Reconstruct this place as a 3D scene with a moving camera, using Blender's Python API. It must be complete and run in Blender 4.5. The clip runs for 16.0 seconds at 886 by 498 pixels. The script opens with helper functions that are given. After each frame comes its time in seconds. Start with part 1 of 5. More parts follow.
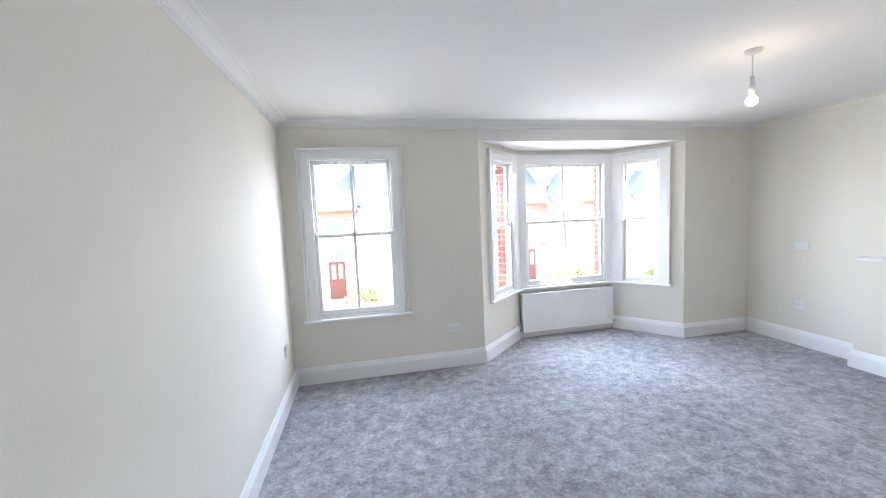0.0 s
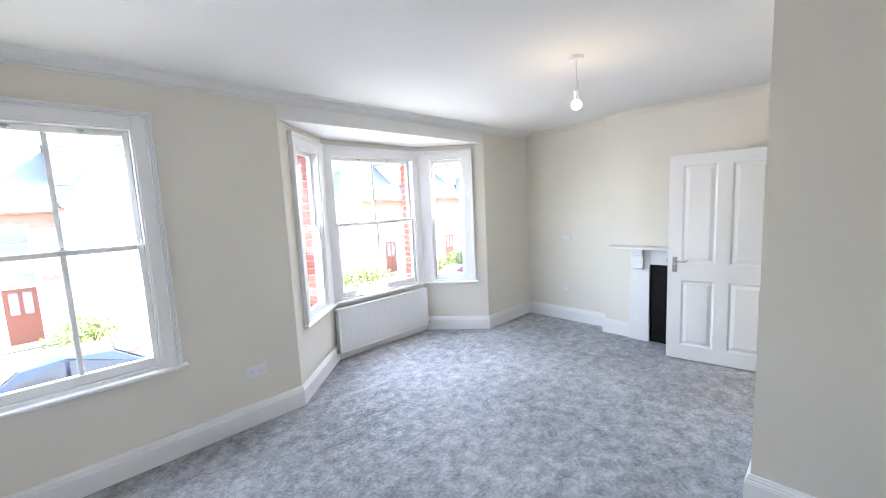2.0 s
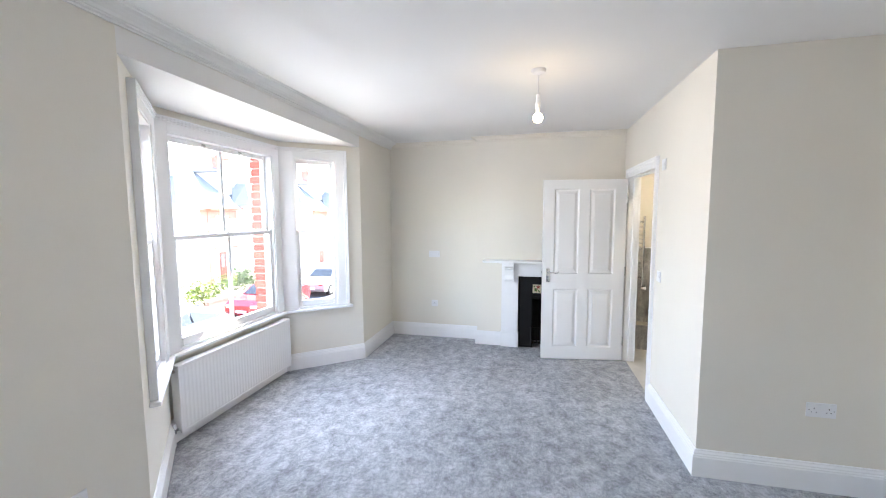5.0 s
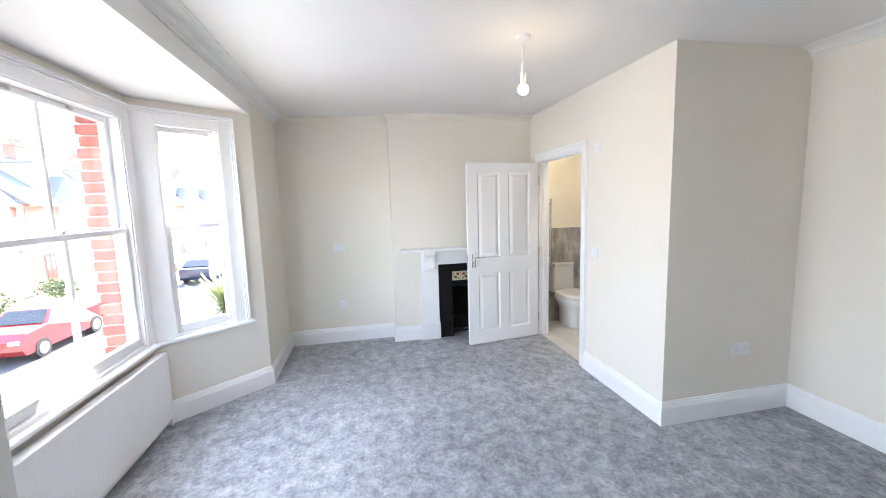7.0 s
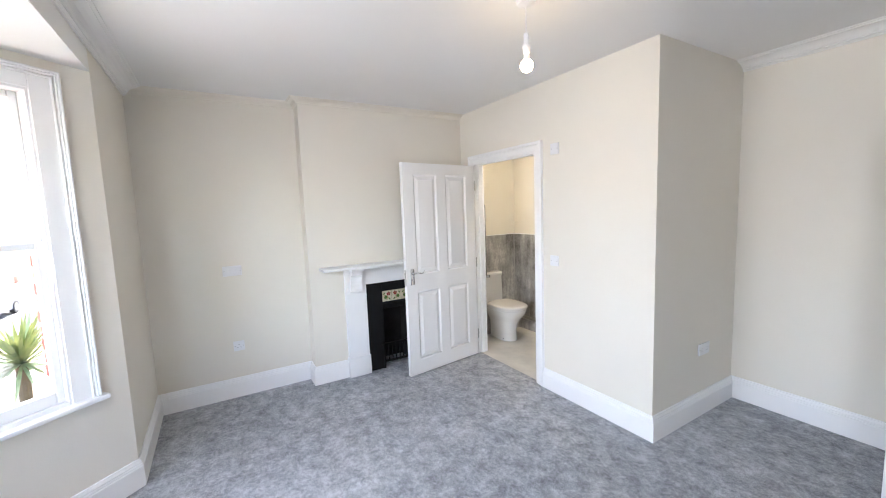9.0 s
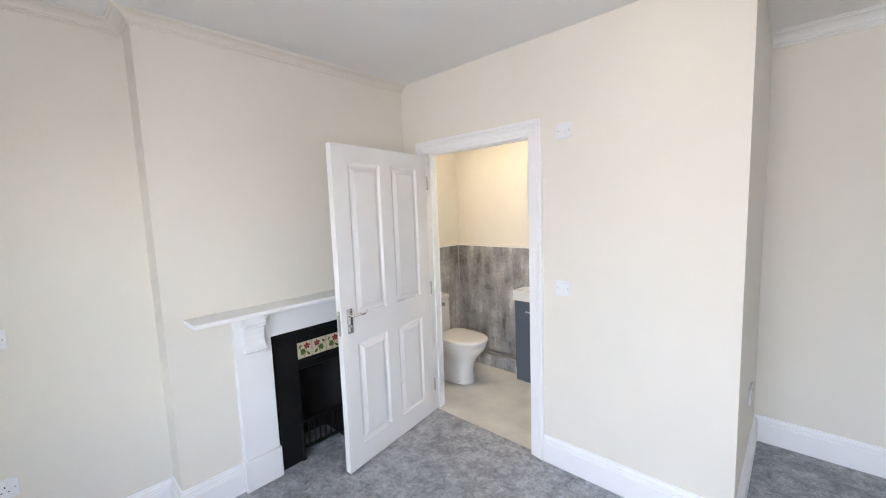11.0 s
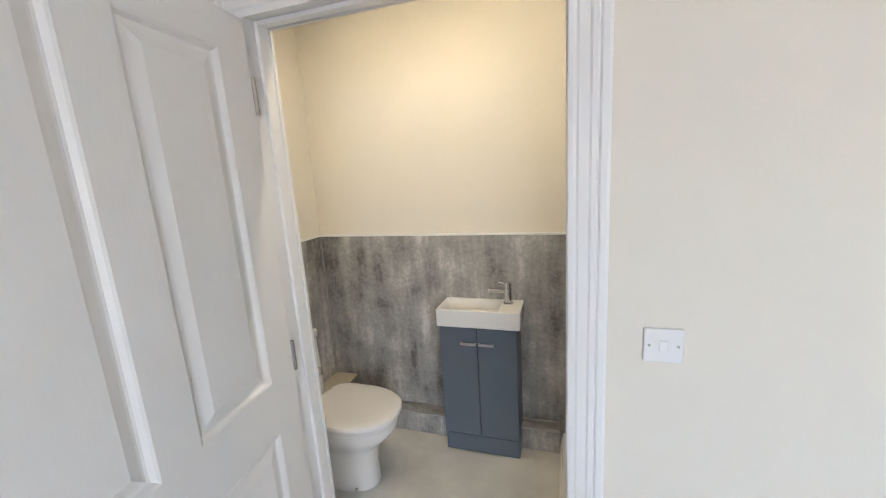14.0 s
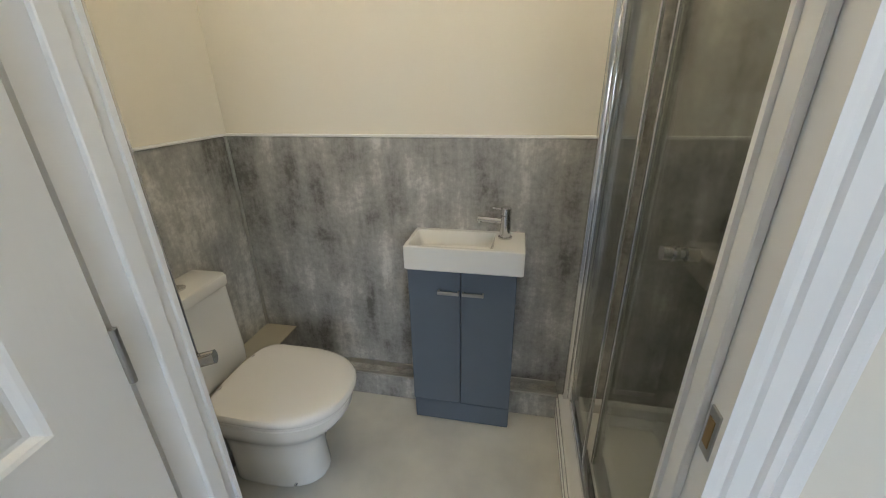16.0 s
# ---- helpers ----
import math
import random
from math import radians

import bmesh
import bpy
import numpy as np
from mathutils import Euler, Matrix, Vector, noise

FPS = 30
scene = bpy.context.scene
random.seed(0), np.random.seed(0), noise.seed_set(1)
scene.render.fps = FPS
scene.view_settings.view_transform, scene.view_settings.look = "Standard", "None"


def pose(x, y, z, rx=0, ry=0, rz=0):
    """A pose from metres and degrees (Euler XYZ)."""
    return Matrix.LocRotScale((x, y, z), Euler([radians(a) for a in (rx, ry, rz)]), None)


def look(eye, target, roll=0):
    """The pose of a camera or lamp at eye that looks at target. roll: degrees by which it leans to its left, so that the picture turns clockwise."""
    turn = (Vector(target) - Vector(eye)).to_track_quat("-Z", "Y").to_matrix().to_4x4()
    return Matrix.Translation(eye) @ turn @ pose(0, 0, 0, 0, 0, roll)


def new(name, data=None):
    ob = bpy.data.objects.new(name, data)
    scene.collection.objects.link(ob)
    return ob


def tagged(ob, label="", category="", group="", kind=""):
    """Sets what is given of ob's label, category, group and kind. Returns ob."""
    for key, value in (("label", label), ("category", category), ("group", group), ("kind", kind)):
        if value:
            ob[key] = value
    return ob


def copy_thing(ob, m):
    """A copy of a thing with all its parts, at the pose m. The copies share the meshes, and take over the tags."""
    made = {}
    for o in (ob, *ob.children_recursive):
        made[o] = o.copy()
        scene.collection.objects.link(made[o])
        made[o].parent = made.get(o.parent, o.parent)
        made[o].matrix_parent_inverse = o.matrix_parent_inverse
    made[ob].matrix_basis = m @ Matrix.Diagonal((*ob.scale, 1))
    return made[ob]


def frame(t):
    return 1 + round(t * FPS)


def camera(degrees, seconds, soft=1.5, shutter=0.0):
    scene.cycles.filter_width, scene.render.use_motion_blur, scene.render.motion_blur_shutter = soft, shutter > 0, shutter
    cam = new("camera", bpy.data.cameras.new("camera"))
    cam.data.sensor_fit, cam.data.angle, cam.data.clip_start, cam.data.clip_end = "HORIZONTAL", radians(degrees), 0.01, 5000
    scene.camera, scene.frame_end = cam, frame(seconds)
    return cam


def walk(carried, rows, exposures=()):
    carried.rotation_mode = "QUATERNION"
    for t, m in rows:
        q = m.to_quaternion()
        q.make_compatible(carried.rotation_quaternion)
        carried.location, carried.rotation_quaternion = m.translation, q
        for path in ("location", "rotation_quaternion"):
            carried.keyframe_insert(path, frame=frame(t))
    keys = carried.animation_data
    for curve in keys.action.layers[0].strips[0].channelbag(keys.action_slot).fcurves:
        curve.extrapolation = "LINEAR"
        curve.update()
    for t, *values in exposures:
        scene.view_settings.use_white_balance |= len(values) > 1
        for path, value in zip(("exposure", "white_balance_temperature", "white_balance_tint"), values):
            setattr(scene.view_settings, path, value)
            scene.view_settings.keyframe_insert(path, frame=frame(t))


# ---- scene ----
cam = camera(98.1, 16.0, soft=1.0)
PATH = [
    (0, (-0.507, 0.39, 1.632), (-0.105, 2.341, 1.451), -2.5),
    (0.5, (-0.483, 0.565, 1.65), (0.121, 2.464, 1.478), -2.5),
    (1, (-0.506, 0.797, 1.659), (0.433, 2.552, 1.46), -2.8),
    (1.5, (-0.519, 0.992, 1.645), (0.652, 2.6, 1.438), -3.0),
    (2, (-0.562, 1.189, 1.651), (0.825, 2.61, 1.417), -2.7),
    (2.5, (-0.626, 1.345, 1.667), (0.91, 2.607, 1.442), -2.1),
    (3, (-0.737, 1.557, 1.666), (0.95, 2.613, 1.465), -1.2),
    (3.5, (-0.745, 1.746, 1.661), (1.022, 2.665, 1.469), -0.3),
    (4, (-0.764, 1.96, 1.657), (1.065, 2.751, 1.483), -0.2),
    (6.5, (-0.471, 3.194, 1.589), (1.506, 2.999, 1.354), -1.0),
    (7, (-0.337, 3.396, 1.598), (1.61, 3.006, 1.355), -1.7),
    (7.5, (-0.201, 3.542, 1.571), (1.709, 2.992, 1.348), -2.0),
    (8, (-0.014, 3.708, 1.57), (1.82, 2.943, 1.345), -1.9),
    (8.5, (0.184, 3.796, 1.574), (1.951, 2.885, 1.354), -2.1),
    (9, (0.467, 3.798, 1.577), (2.179, 2.786, 1.368), -2.1),
    (11.5, (1.96, 3.349, 1.61), (3.202, 1.796, 1.392), -2.3),
    (12, (2.19, 3.143, 1.602), (3.335, 1.519, 1.37), -2.6),
    (12.5, (2.374, 2.955, 1.603), (3.435, 1.278, 1.353), -2.4),
    (13, (2.592, 2.766, 1.595), (3.494, 1.0, 1.338), -2.1),
    (13.5, (2.762, 2.608, 1.587), (3.528, 0.786, 1.276), -2.9),
    (14, (2.901, 2.401, 1.557), (3.517, 0.539, 1.166), -3.6),
    (14.5, (3.006, 2.242, 1.532), (3.501, 0.364, 1.055), -3.2),
    (15, (3.108, 2.06, 1.491), (3.481, 0.189, 0.89), -2.3),
    (15.5, (3.148, 1.949, 1.432), (3.487, 0.102, 0.742), -1.7),
    (16, (3.158, 1.835, 1.384), (3.526, 0.029, 0.608), -1.0),
]
walk(cam, [(r[0], look(*r[1:])) for r in PATH], [(0.0, 4.15, 6850, 12), (4.0, 4.17, 7000, 13), (7.0, 4.12, 7100, 14), (9.0, 4.05, 7200, 15), (11.5, 3.95, 7200, 16), (12.5, 3.84, 7200, 16), (14.5, 3.63, 7200, 12), (16.0, 3.33, 7100, 8)])

# ---- light ----
world = bpy.data.worlds.new("world")
scene.world = world
world.use_nodes = True
wn = world.node_tree.nodes
sky = wn.new("ShaderNodeTexSky")
sky.sky_type = 'NISHITA'
sky.sun_disc = False
SUN_EL, SUN_AZ = radians(48), radians(101)
sky.sun_elevation, sky.sun_rotation = SUN_EL, SUN_AZ
wn["Background"].inputs[1].default_value = 0.15
world.node_tree.links.new(sky.outputs[0], wn["Background"].inputs[0])
sun = new("sun", bpy.data.lights.new("sun", 'SUN'))
sun.data.energy, sun.data.angle, sun.data.color = 3.2, radians(0.6), (1.0, 0.95, 0.88)
sun_from = Vector((math.sin(SUN_AZ) * math.cos(SUN_EL), math.cos(SUN_AZ) * math.cos(SUN_EL), math.sin(SUN_EL)))
sun.matrix_world = look(sun_from * 40, (0, 0, 0))


SKYLIGHT = 0.52


def daylight(m, x0, x1, z0, z1):
    """The sky's light through one window: an area lamp over the opening, leaning outwards from the sill as the sky does."""
    lamp = new("window_daylight", bpy.data.lights.new("window_daylight", 'AREA'))
    lamp.data.shape, lamp.data.size, lamp.data.size_y = 'RECTANGLE', x1 - x0, z1 - z0
    lamp.data.spread = radians(150)
    lamp.data.energy = SKYLIGHT * math.pi * (x1 - x0) * (z1 - z0)
    lamp.data.color = (0.86, 0.98, 1.15)
    lean = radians(32)
    lamp.matrix_world = m @ Matrix.Translation(((x0 + x1) / 2, 0.12 + math.sin(lean) * (z1 - z0) / 2, z0 + math.cos(lean) * (z1 - z0) / 2 + 0.1)) @ Matrix.Rotation(radians(-90) + lean, 4, 'X')


# ---- materials ----
def material(name, base, rough=0.5, metal=0.0, var=0.0, scale=8.0, bump=0.0, bump_scale=200.0, second=None, stretch=(1, 1, 1), coat=0.0):
    m = bpy.data.materials.new(name)
    m.use_nodes = True
    nt = m.node_tree
    b = nt.nodes["Principled BSDF"]
    b.inputs["Base Color"].default_value = (*base, 1)
    b.inputs["Roughness"].default_value = rough
    b.inputs["Metallic"].default_value = metal
    b.inputs["Coat Weight"].default_value = coat
    tc = nt.nodes.new("ShaderNodeTexCoord")
    mp = nt.nodes.new("ShaderNodeMapping")
    mp.inputs["Scale"].default_value = stretch
    nt.links.new(tc.outputs["Object"], mp.inputs[0])
    if var or second:
        nz = nt.nodes.new("ShaderNodeTexNoise")
        nz.inputs["Scale"].default_value = scale
        nz.inputs["Detail"].default_value = 6
        nt.links.new(mp.outputs[0], nz.inputs[0])
        rp = nt.nodes.new("ShaderNodeValToRGB")
        two = second or tuple(c * (1 - var) for c in base)
        rp.color_ramp.elements[0].color, rp.color_ramp.elements[1].color = (*two, 1), (*base, 1)
        rp.color_ramp.elements[0].position, rp.color_ramp.elements[1].position = 0.35, 0.65
        nt.links.new(nz.outputs[0], rp.inputs[0])
        nt.links.new(rp.outputs[0], b.inputs["Base Color"])
    if bump:
        n2 = nt.nodes.new("ShaderNodeTexNoise")
        n2.inputs["Scale"].default_value = bump_scale
        n2.inputs["Detail"].default_value = 3
        nt.links.new(mp.outputs[0], n2.inputs[0])
        bp = nt.nodes.new("ShaderNodeBump")
        bp.inputs["Strength"].default_value = bump
        bp.inputs["Distance"].default_value = 0.004
        nt.links.new(n2.outputs[0], bp.inputs["Height"])
        nt.links.new(bp.outputs[0], b.inputs["Normal"])
    return m


def glass_material(name, tint, gloss=0.02):
    m = bpy.data.materials.new(name)
    m.use_nodes = True
    nt = m.node_tree
    nt.nodes.remove(nt.nodes["Principled BSDF"])
    tr, gl = nt.nodes.new("ShaderNodeBsdfTransparent"), nt.nodes.new("ShaderNodeBsdfGlossy")
    tr.inputs[0].default_value = (*tint, 1)
    gl.inputs["Roughness"].default_value = 0.01
    lw, mx = nt.nodes.new("ShaderNodeLayerWeight"), nt.nodes.new("ShaderNodeMixShader")
    lw.inputs[0].default_value = 0.5
    pw, ad = nt.nodes.new("ShaderNodeMath"), nt.nodes.new("ShaderNodeMath")
    pw.operation, ad.operation = 'POWER', 'MULTIPLY_ADD'
    pw.inputs[1].default_value = 4.5
    ad.inputs[1].default_value, ad.inputs[2].default_value = 0.7, gloss
    nt.links.new(lw.outputs["Facing"], pw.inputs[0])
    nt.links.new(pw.outputs[0], ad.inputs[0])
    nt.links.new(ad.outputs[0], mx.inputs[0])
    nt.links.new(tr.outputs[0], mx.inputs[1])
    nt.links.new(gl.outputs[0], mx.inputs[2])
    nt.links.new(mx.outputs[0], nt.nodes["Material Output"].inputs[0])
    return m


def carpet_material():
    """Short twist pile: brushed patches of light and dark with sharp little edges, and single tufts."""
    m = material("carpet", (0.30, 0.31, 0.34), 0.95)
    nt = m.node_tree
    b = nt.nodes["Principled BSDF"]
    b.inputs["Sheen Weight"].default_value = 0.2
    b.inputs["Sheen Roughness"].default_value = 0.6
    b.inputs["Specular IOR Level"].default_value = 0.15
    mp = nt.nodes["Mapping"]

    def noise(scale, detail, rough, dist=0.0):
        n = nt.nodes.new("ShaderNodeTexNoise")
        n.inputs["Scale"].default_value, n.inputs["Detail"].default_value = scale, detail
        n.inputs["Roughness"].default_value, n.inputs["Distortion"].default_value = rough, dist
        nt.links.new(mp.outputs[0], n.inputs[0])
        return n.outputs[0]

    def add(x, k, y):
        n = nt.nodes.new("ShaderNodeMath")
        n.operation = 'MULTIPLY_ADD'
        n.inputs[1].default_value = k
        nt.links.new(x, n.inputs[0])
        nt.links.new(y, n.inputs[2])
        return n.outputs[0]
    patch, flick, tuft, big = noise(10.5, 7, 0.62, 0.2), noise(42, 4, 0.65), noise(130, 3, 0.75), noise(1.3, 2, 0.5)
    total = add(big, 0.35, add(tuft, 0.95, add(flick, 0.6, patch)))
    half = nt.nodes.new("ShaderNodeMath")
    half.operation = 'MULTIPLY'
    half.inputs[1].default_value = 1 / 2.9
    nt.links.new(total, half.inputs[0])
    rp = nt.nodes.new("ShaderNodeValToRGB")
    e = rp.color_ramp.elements
    e[0].position, e[0].color = 0.395, (0.14, 0.148, 0.165, 1)
    e[1].position, e[1].color = 0.61, (0.60, 0.62, 0.655, 1)
    mid = e.new(0.495)
    mid.color = (0.325, 0.338, 0.365, 1)
    nt.links.new(half.outputs[0], rp.inputs[0])
    nt.links.new(rp.outputs[0], b.inputs["Base Color"])
    bp = nt.nodes.new("ShaderNodeBump")
    bp.inputs["Strength"].default_value, bp.inputs["Distance"].default_value = 0.8, 0.010
    nt.links.new(add(tuft, 0.8, flick), bp.inputs["Height"])
    nt.links.new(bp.outputs[0], b.inputs["Normal"])
    return m


def panel_material():
    m = material("concrete_effect_panel", (0.3, 0.29, 0.27), 0.38)
    nt = m.node_tree
    b = nt.nodes["Principled BSDF"]
    mp = nt.nodes["Mapping"]
    st = nt.nodes.new("ShaderNodeMapping")
    st.inputs["Scale"].default_value = (8, 8, 1.3)
    nt.links.new(nt.nodes["Texture Coordinate"].outputs["Object"], st.inputs[0])
    streak, cloud, fine = (nt.nodes.new("ShaderNodeTexNoise") for _ in range(3))
    for n, s, d in ((streak, 1.3, 6), (cloud, 4.2, 9), (fine, 48, 7)):
        n.inputs["Scale"].default_value, n.inputs["Detail"].default_value, n.inputs["Roughness"].default_value = s, d, 0.62
    nt.links.new(st.outputs[0], streak.inputs[0])
    nt.links.new(mp.outputs[0], cloud.inputs[0])
    nt.links.new(mp.outputs[0], fine.inputs[0])
    a = nt.nodes.new("ShaderNodeMath")
    a.operation = 'ADD'
    nt.links.new(streak.outputs[0], a.inputs[0])
    nt.links.new(cloud.outputs[0], a.inputs[1])
    c = nt.nodes.new("ShaderNodeMath")
    c.operation = 'MULTIPLY_ADD'
    c.inputs[1].default_value = 0.45
    nt.links.new(fine.outputs[0], c.inputs[0])
    nt.links.new(a.outputs[0], c.inputs[2])
    rp = nt.nodes.new("ShaderNodeValToRGB")
    e = rp.color_ramp.elements
    e[0].position, e[0].color = 0.395, (0.145, 0.140, 0.130, 1)
    e[1].position, e[1].color = 0.615, (0.66, 0.645, 0.615, 1)
    for p, v in ((0.46, 0.29), (0.54, 0.42)):
        k = e.new(p)
        k.color = (v, v * 0.98, v * 0.95, 1)
    h = nt.nodes.new("ShaderNodeMath")
    h.operation = 'MULTIPLY'
    h.inputs[1].default_value = 0.415
    nt.links.new(c.outputs[0], h.inputs[0])
    nt.links.new(h.outputs[0], rp.inputs[0])
    nt.links.new(rp.outputs[0], b.inputs["Base Color"])
    return m


def random_material(name, a, b2, rough):
    """Colour varied from object to object."""
    m = material(name, a, rough, bump=0.5, bump_scale=60)
    nt = m.node_tree
    oi, rp = nt.nodes.new("ShaderNodeObjectInfo"), nt.nodes.new("ShaderNodeValToRGB")
    rp.color_ramp.elements[0].color, rp.color_ramp.elements[1].color = (*a, 1), (*b2, 1)
    nt.links.new(oi.outputs["Random"], rp.inputs[0])
    nt.links.new(rp.outputs[0], nt.nodes["Principled BSDF"].inputs["Base Color"])
    return m


M_WALL = material("cream_wall_paint", (0.81, 0.767, 0.685), 0.75, var=0.03, scale=1.5, bump=0.12, bump_scale=120)
M_CEIL = material("white_ceiling_paint", (0.84, 0.83, 0.81), 0.85, var=0.02, scale=1.2, bump=0.1, bump_scale=90)
M_TRIM = material("white_satin_wood_paint", (0.88, 0.88, 0.88), 0.32, var=0.02, scale=5, bump=0.05, bump_scale=60)
M_DOOR = material("white_door_paint", (0.87, 0.867, 0.86), 0.38, var=0.02, scale=4, bump=0.08, bump_scale=150, stretch=(1, 1, 0.15))
M_CARPET = carpet_material()
M_PANEL = panel_material()
M_VINYL = material("pale_grey_vinyl", (0.72, 0.70, 0.645), 0.45, second=(0.59, 0.575, 0.535), scale=4.5, bump=0.05, bump_scale=90)
M_BEIGE = material("beige_board", (0.50, 0.46, 0.37), 0.5, var=0.1, scale=6)
M_RAD = material("white_enamel", (0.88, 0.88, 0.88), 0.3, var=0.01, scale=3)
M_PLASTIC = material("white_plastic", (0.82, 0.82, 0.83), 0.3)
M_CERAMIC = material("white_ceramic", (0.82, 0.81, 0.79), 0.08, coat=0.4)
M_SEAT = material("white_gloss_seat", (0.82, 0.80, 0.78), 0.09, coat=0.4)
M_CHROME = material("chrome", (0.72, 0.72, 0.73), 0.1, metal=1.0)
M_STEEL = material("brushed_steel", (0.55, 0.54, 0.52), 0.32, metal=1.0, var=0.15, scale=20)
M_BRASS = material("dull_brass", (0.45, 0.30, 0.14), 0.45, metal=1.0, var=0.2, scale=30)
M_IRON = material("black_cast_iron", (0.006, 0.006, 0.0065), 0.62, var=0.3, scale=12, bump=0.2, bump_scale=80)
M_IRON.node_tree.nodes["Principled BSDF"].inputs["Specular IOR Level"].default_value = 0.25
M_SOOT = material("sooty_firebrick", (0.010, 0.010, 0.011), 0.9, var=0.5, scale=9, bump=0.4, bump_scale=40)
M_BLUEGREY = material("blue_grey_laminate", (0.115, 0.145, 0.185), 0.42, var=0.06, scale=3)
# black that stands for the shade inside the socket holes
M_DARK = material("hole_shade_black", (0.015, 0.015, 0.015), 0.8)
M_GLASS = glass_material("window_glass", (0.97, 0.98, 0.98))
M_SCREEN = glass_material("shower_glass", (0.84, 0.86, 0.83), 0.10)
M_TILE_CREAM = material("cream_tile_glaze", (0.62, 0.55, 0.40), 0.10, var=0.1, scale=30)
M_TILE_RED = material("red_flower_glaze", (0.36, 0.05, 0.06), 0.12, var=0.4, scale=40)
M_TILE_GREEN = material("green_leaf_glaze", (0.10, 0.17, 0.05), 0.12, var=0.4, scale=40)
M_TILE_OCHRE = material("ochre_stem_glaze", (0.35, 0.22, 0.07), 0.12, var=0.3, scale=40)
M_BRICK = random_material("red_brick", (0.27, 0.055, 0.04), (0.36, 0.10, 0.065), 0.9)
M_BRICKWALL = material("red_brick_wall", (0.43, 0.20, 0.155), 0.9, var=0.25, scale=6, bump=0.4, bump_scale=30)
M_MORTAR = material("mortar", (0.42, 0.38, 0.33), 0.95, var=0.15, scale=20, bump=0.3)
M_RENDER = material("pale_masonry_paint", (0.64, 0.625, 0.59), 0.9, var=0.08, scale=1.5, bump=0.3, bump_scale=30)
M_SLATE = material("slate_roof", (0.20, 0.21, 0.23), 0.6, var=0.3, scale=3, stretch=(1, 1, 6))
M_ROAD = material("asphalt", (0.10, 0.10, 0.105), 0.9, var=0.25, scale=2, bump=0.5, bump_scale=80)
M_PAVE = material("concrete_paving", (0.38, 0.36, 0.33), 0.9, var=0.15, scale=1.5, bump=0.3, bump_scale=40)
M_GROUND = material("garden_ground", (0.16, 0.17, 0.09), 0.95, var=0.35, scale=0.8, bump=0.4, bump_scale=20)
M_LEAF = material("hedge_leaf", (0.17, 0.23, 0.045), 0.6, var=0.35, scale=3)
M_LEAF2 = material("dark_leaf", (0.09, 0.14, 0.045), 0.6, var=0.4, scale=3)
M_YUCCA = material("pale_yucca_leaf", (0.16, 0.21, 0.09), 0.55, second=(0.30, 0.32, 0.16), scale=6)
M_BARK = material("bark", (0.12, 0.09, 0.06), 0.95, var=0.3, scale=20, bump=0.5, bump_scale=30)
M_REDPAINT = material("red_car_paint", (0.30, 0.02, 0.025), 0.2, coat=0.8)
M_DARKPAINT = material("dark_blue_car_paint", (0.02, 0.03, 0.06), 0.2, coat=0.8)
M_SILVER = material("silver_car_paint", (0.45, 0.45, 0.46), 0.25, metal=0.5, coat=0.6)
M_TYRE = material("tyre_rubber", (0.02, 0.02, 0.02), 0.85)
M_CARGLASS = material("car_glass", (0.03, 0.035, 0.04), 0.05)
# grey base colour paints the sky's reflection into the far panes
M_HOUSEGLASS = material("far_glass_sky_grey", (0.22, 0.24, 0.26), 0.08, var=0.3, scale=1.5)
M_WOODDOOR = material("brown_red_door_paint", (0.15, 0.045, 0.03), 0.4, var=0.15, scale=5)
M_BULB = bpy.data.materials.new("glowing_bulb")
M_BULB.use_nodes = True
_b = M_BULB.node_tree.nodes["Principled BSDF"]
_b.inputs["Base Color"].default_value = (0.9, 0.88, 0.82, 1)
_b.inputs["Emission Color"].default_value = (1.0, 0.80, 0.52, 1)
_b.inputs["Emission Strength"].default_value = 5.4
M_LED = bpy.data.materials.new("glowing_downlight")
M_LED.use_nodes = True
_b = M_LED.node_tree.nodes["Principled BSDF"]
_b.inputs["Emission Color"].default_value = (1.0, 0.91, 0.72, 1)
_b.inputs["Emission Strength"].default_value = 42.0


# ---- mesh helpers ----
def box(bm, x0, x1, y0, y1, z0, z1, bevel=0.0, seg=2):
    r = bmesh.ops.create_cube(bm, size=1)
    vs = r["verts"]
    for v in vs:
        v.co = Vector(((x0 + x1) / 2 + v.co.x * (x1 - x0), (y0 + y1) / 2 + v.co.y * (y1 - y0), (z0 + z1) / 2 + v.co.z * (z1 - z0)))
    if bevel:
        es = list({e for v in vs for e in v.link_edges})
        bmesh.ops.bevel(bm, geom=es, offset=bevel, segments=seg, profile=0.5, affect='EDGES')
    return bm


def cyl(bm, a, b, r0, r1=None, seg=20, caps=True):
    a, b = Vector(a), Vector(b)
    d = b - a
    m = Matrix.Translation((a + b) / 2) @ d.to_track_quat('Z', 'Y').to_matrix().to_4x4()
    bmesh.ops.create_cone(bm, cap_ends=caps, segments=seg, radius1=r0, radius2=r0 if r1 is None else r1, depth=d.length, matrix=m)
    return bm


def rings(bm, loops, cap=True):
    """Skin a list of rings, each a list of points of one length."""
    vv = [[bm.verts.new(p) for p in lp] for lp in loops]
    n = len(vv[0])
    for a, b in zip(vv, vv[1:]):
        for i in range(n):
            bm.faces.new((a[i], a[(i + 1) % n], b[(i + 1) % n], b[i]))
    if cap:
        bm.faces.new(list(reversed(vv[0])))
        bm.faces.new(vv[-1])
    bmesh.ops.recalc_face_normals(bm, faces=bm.faces)
    return bm


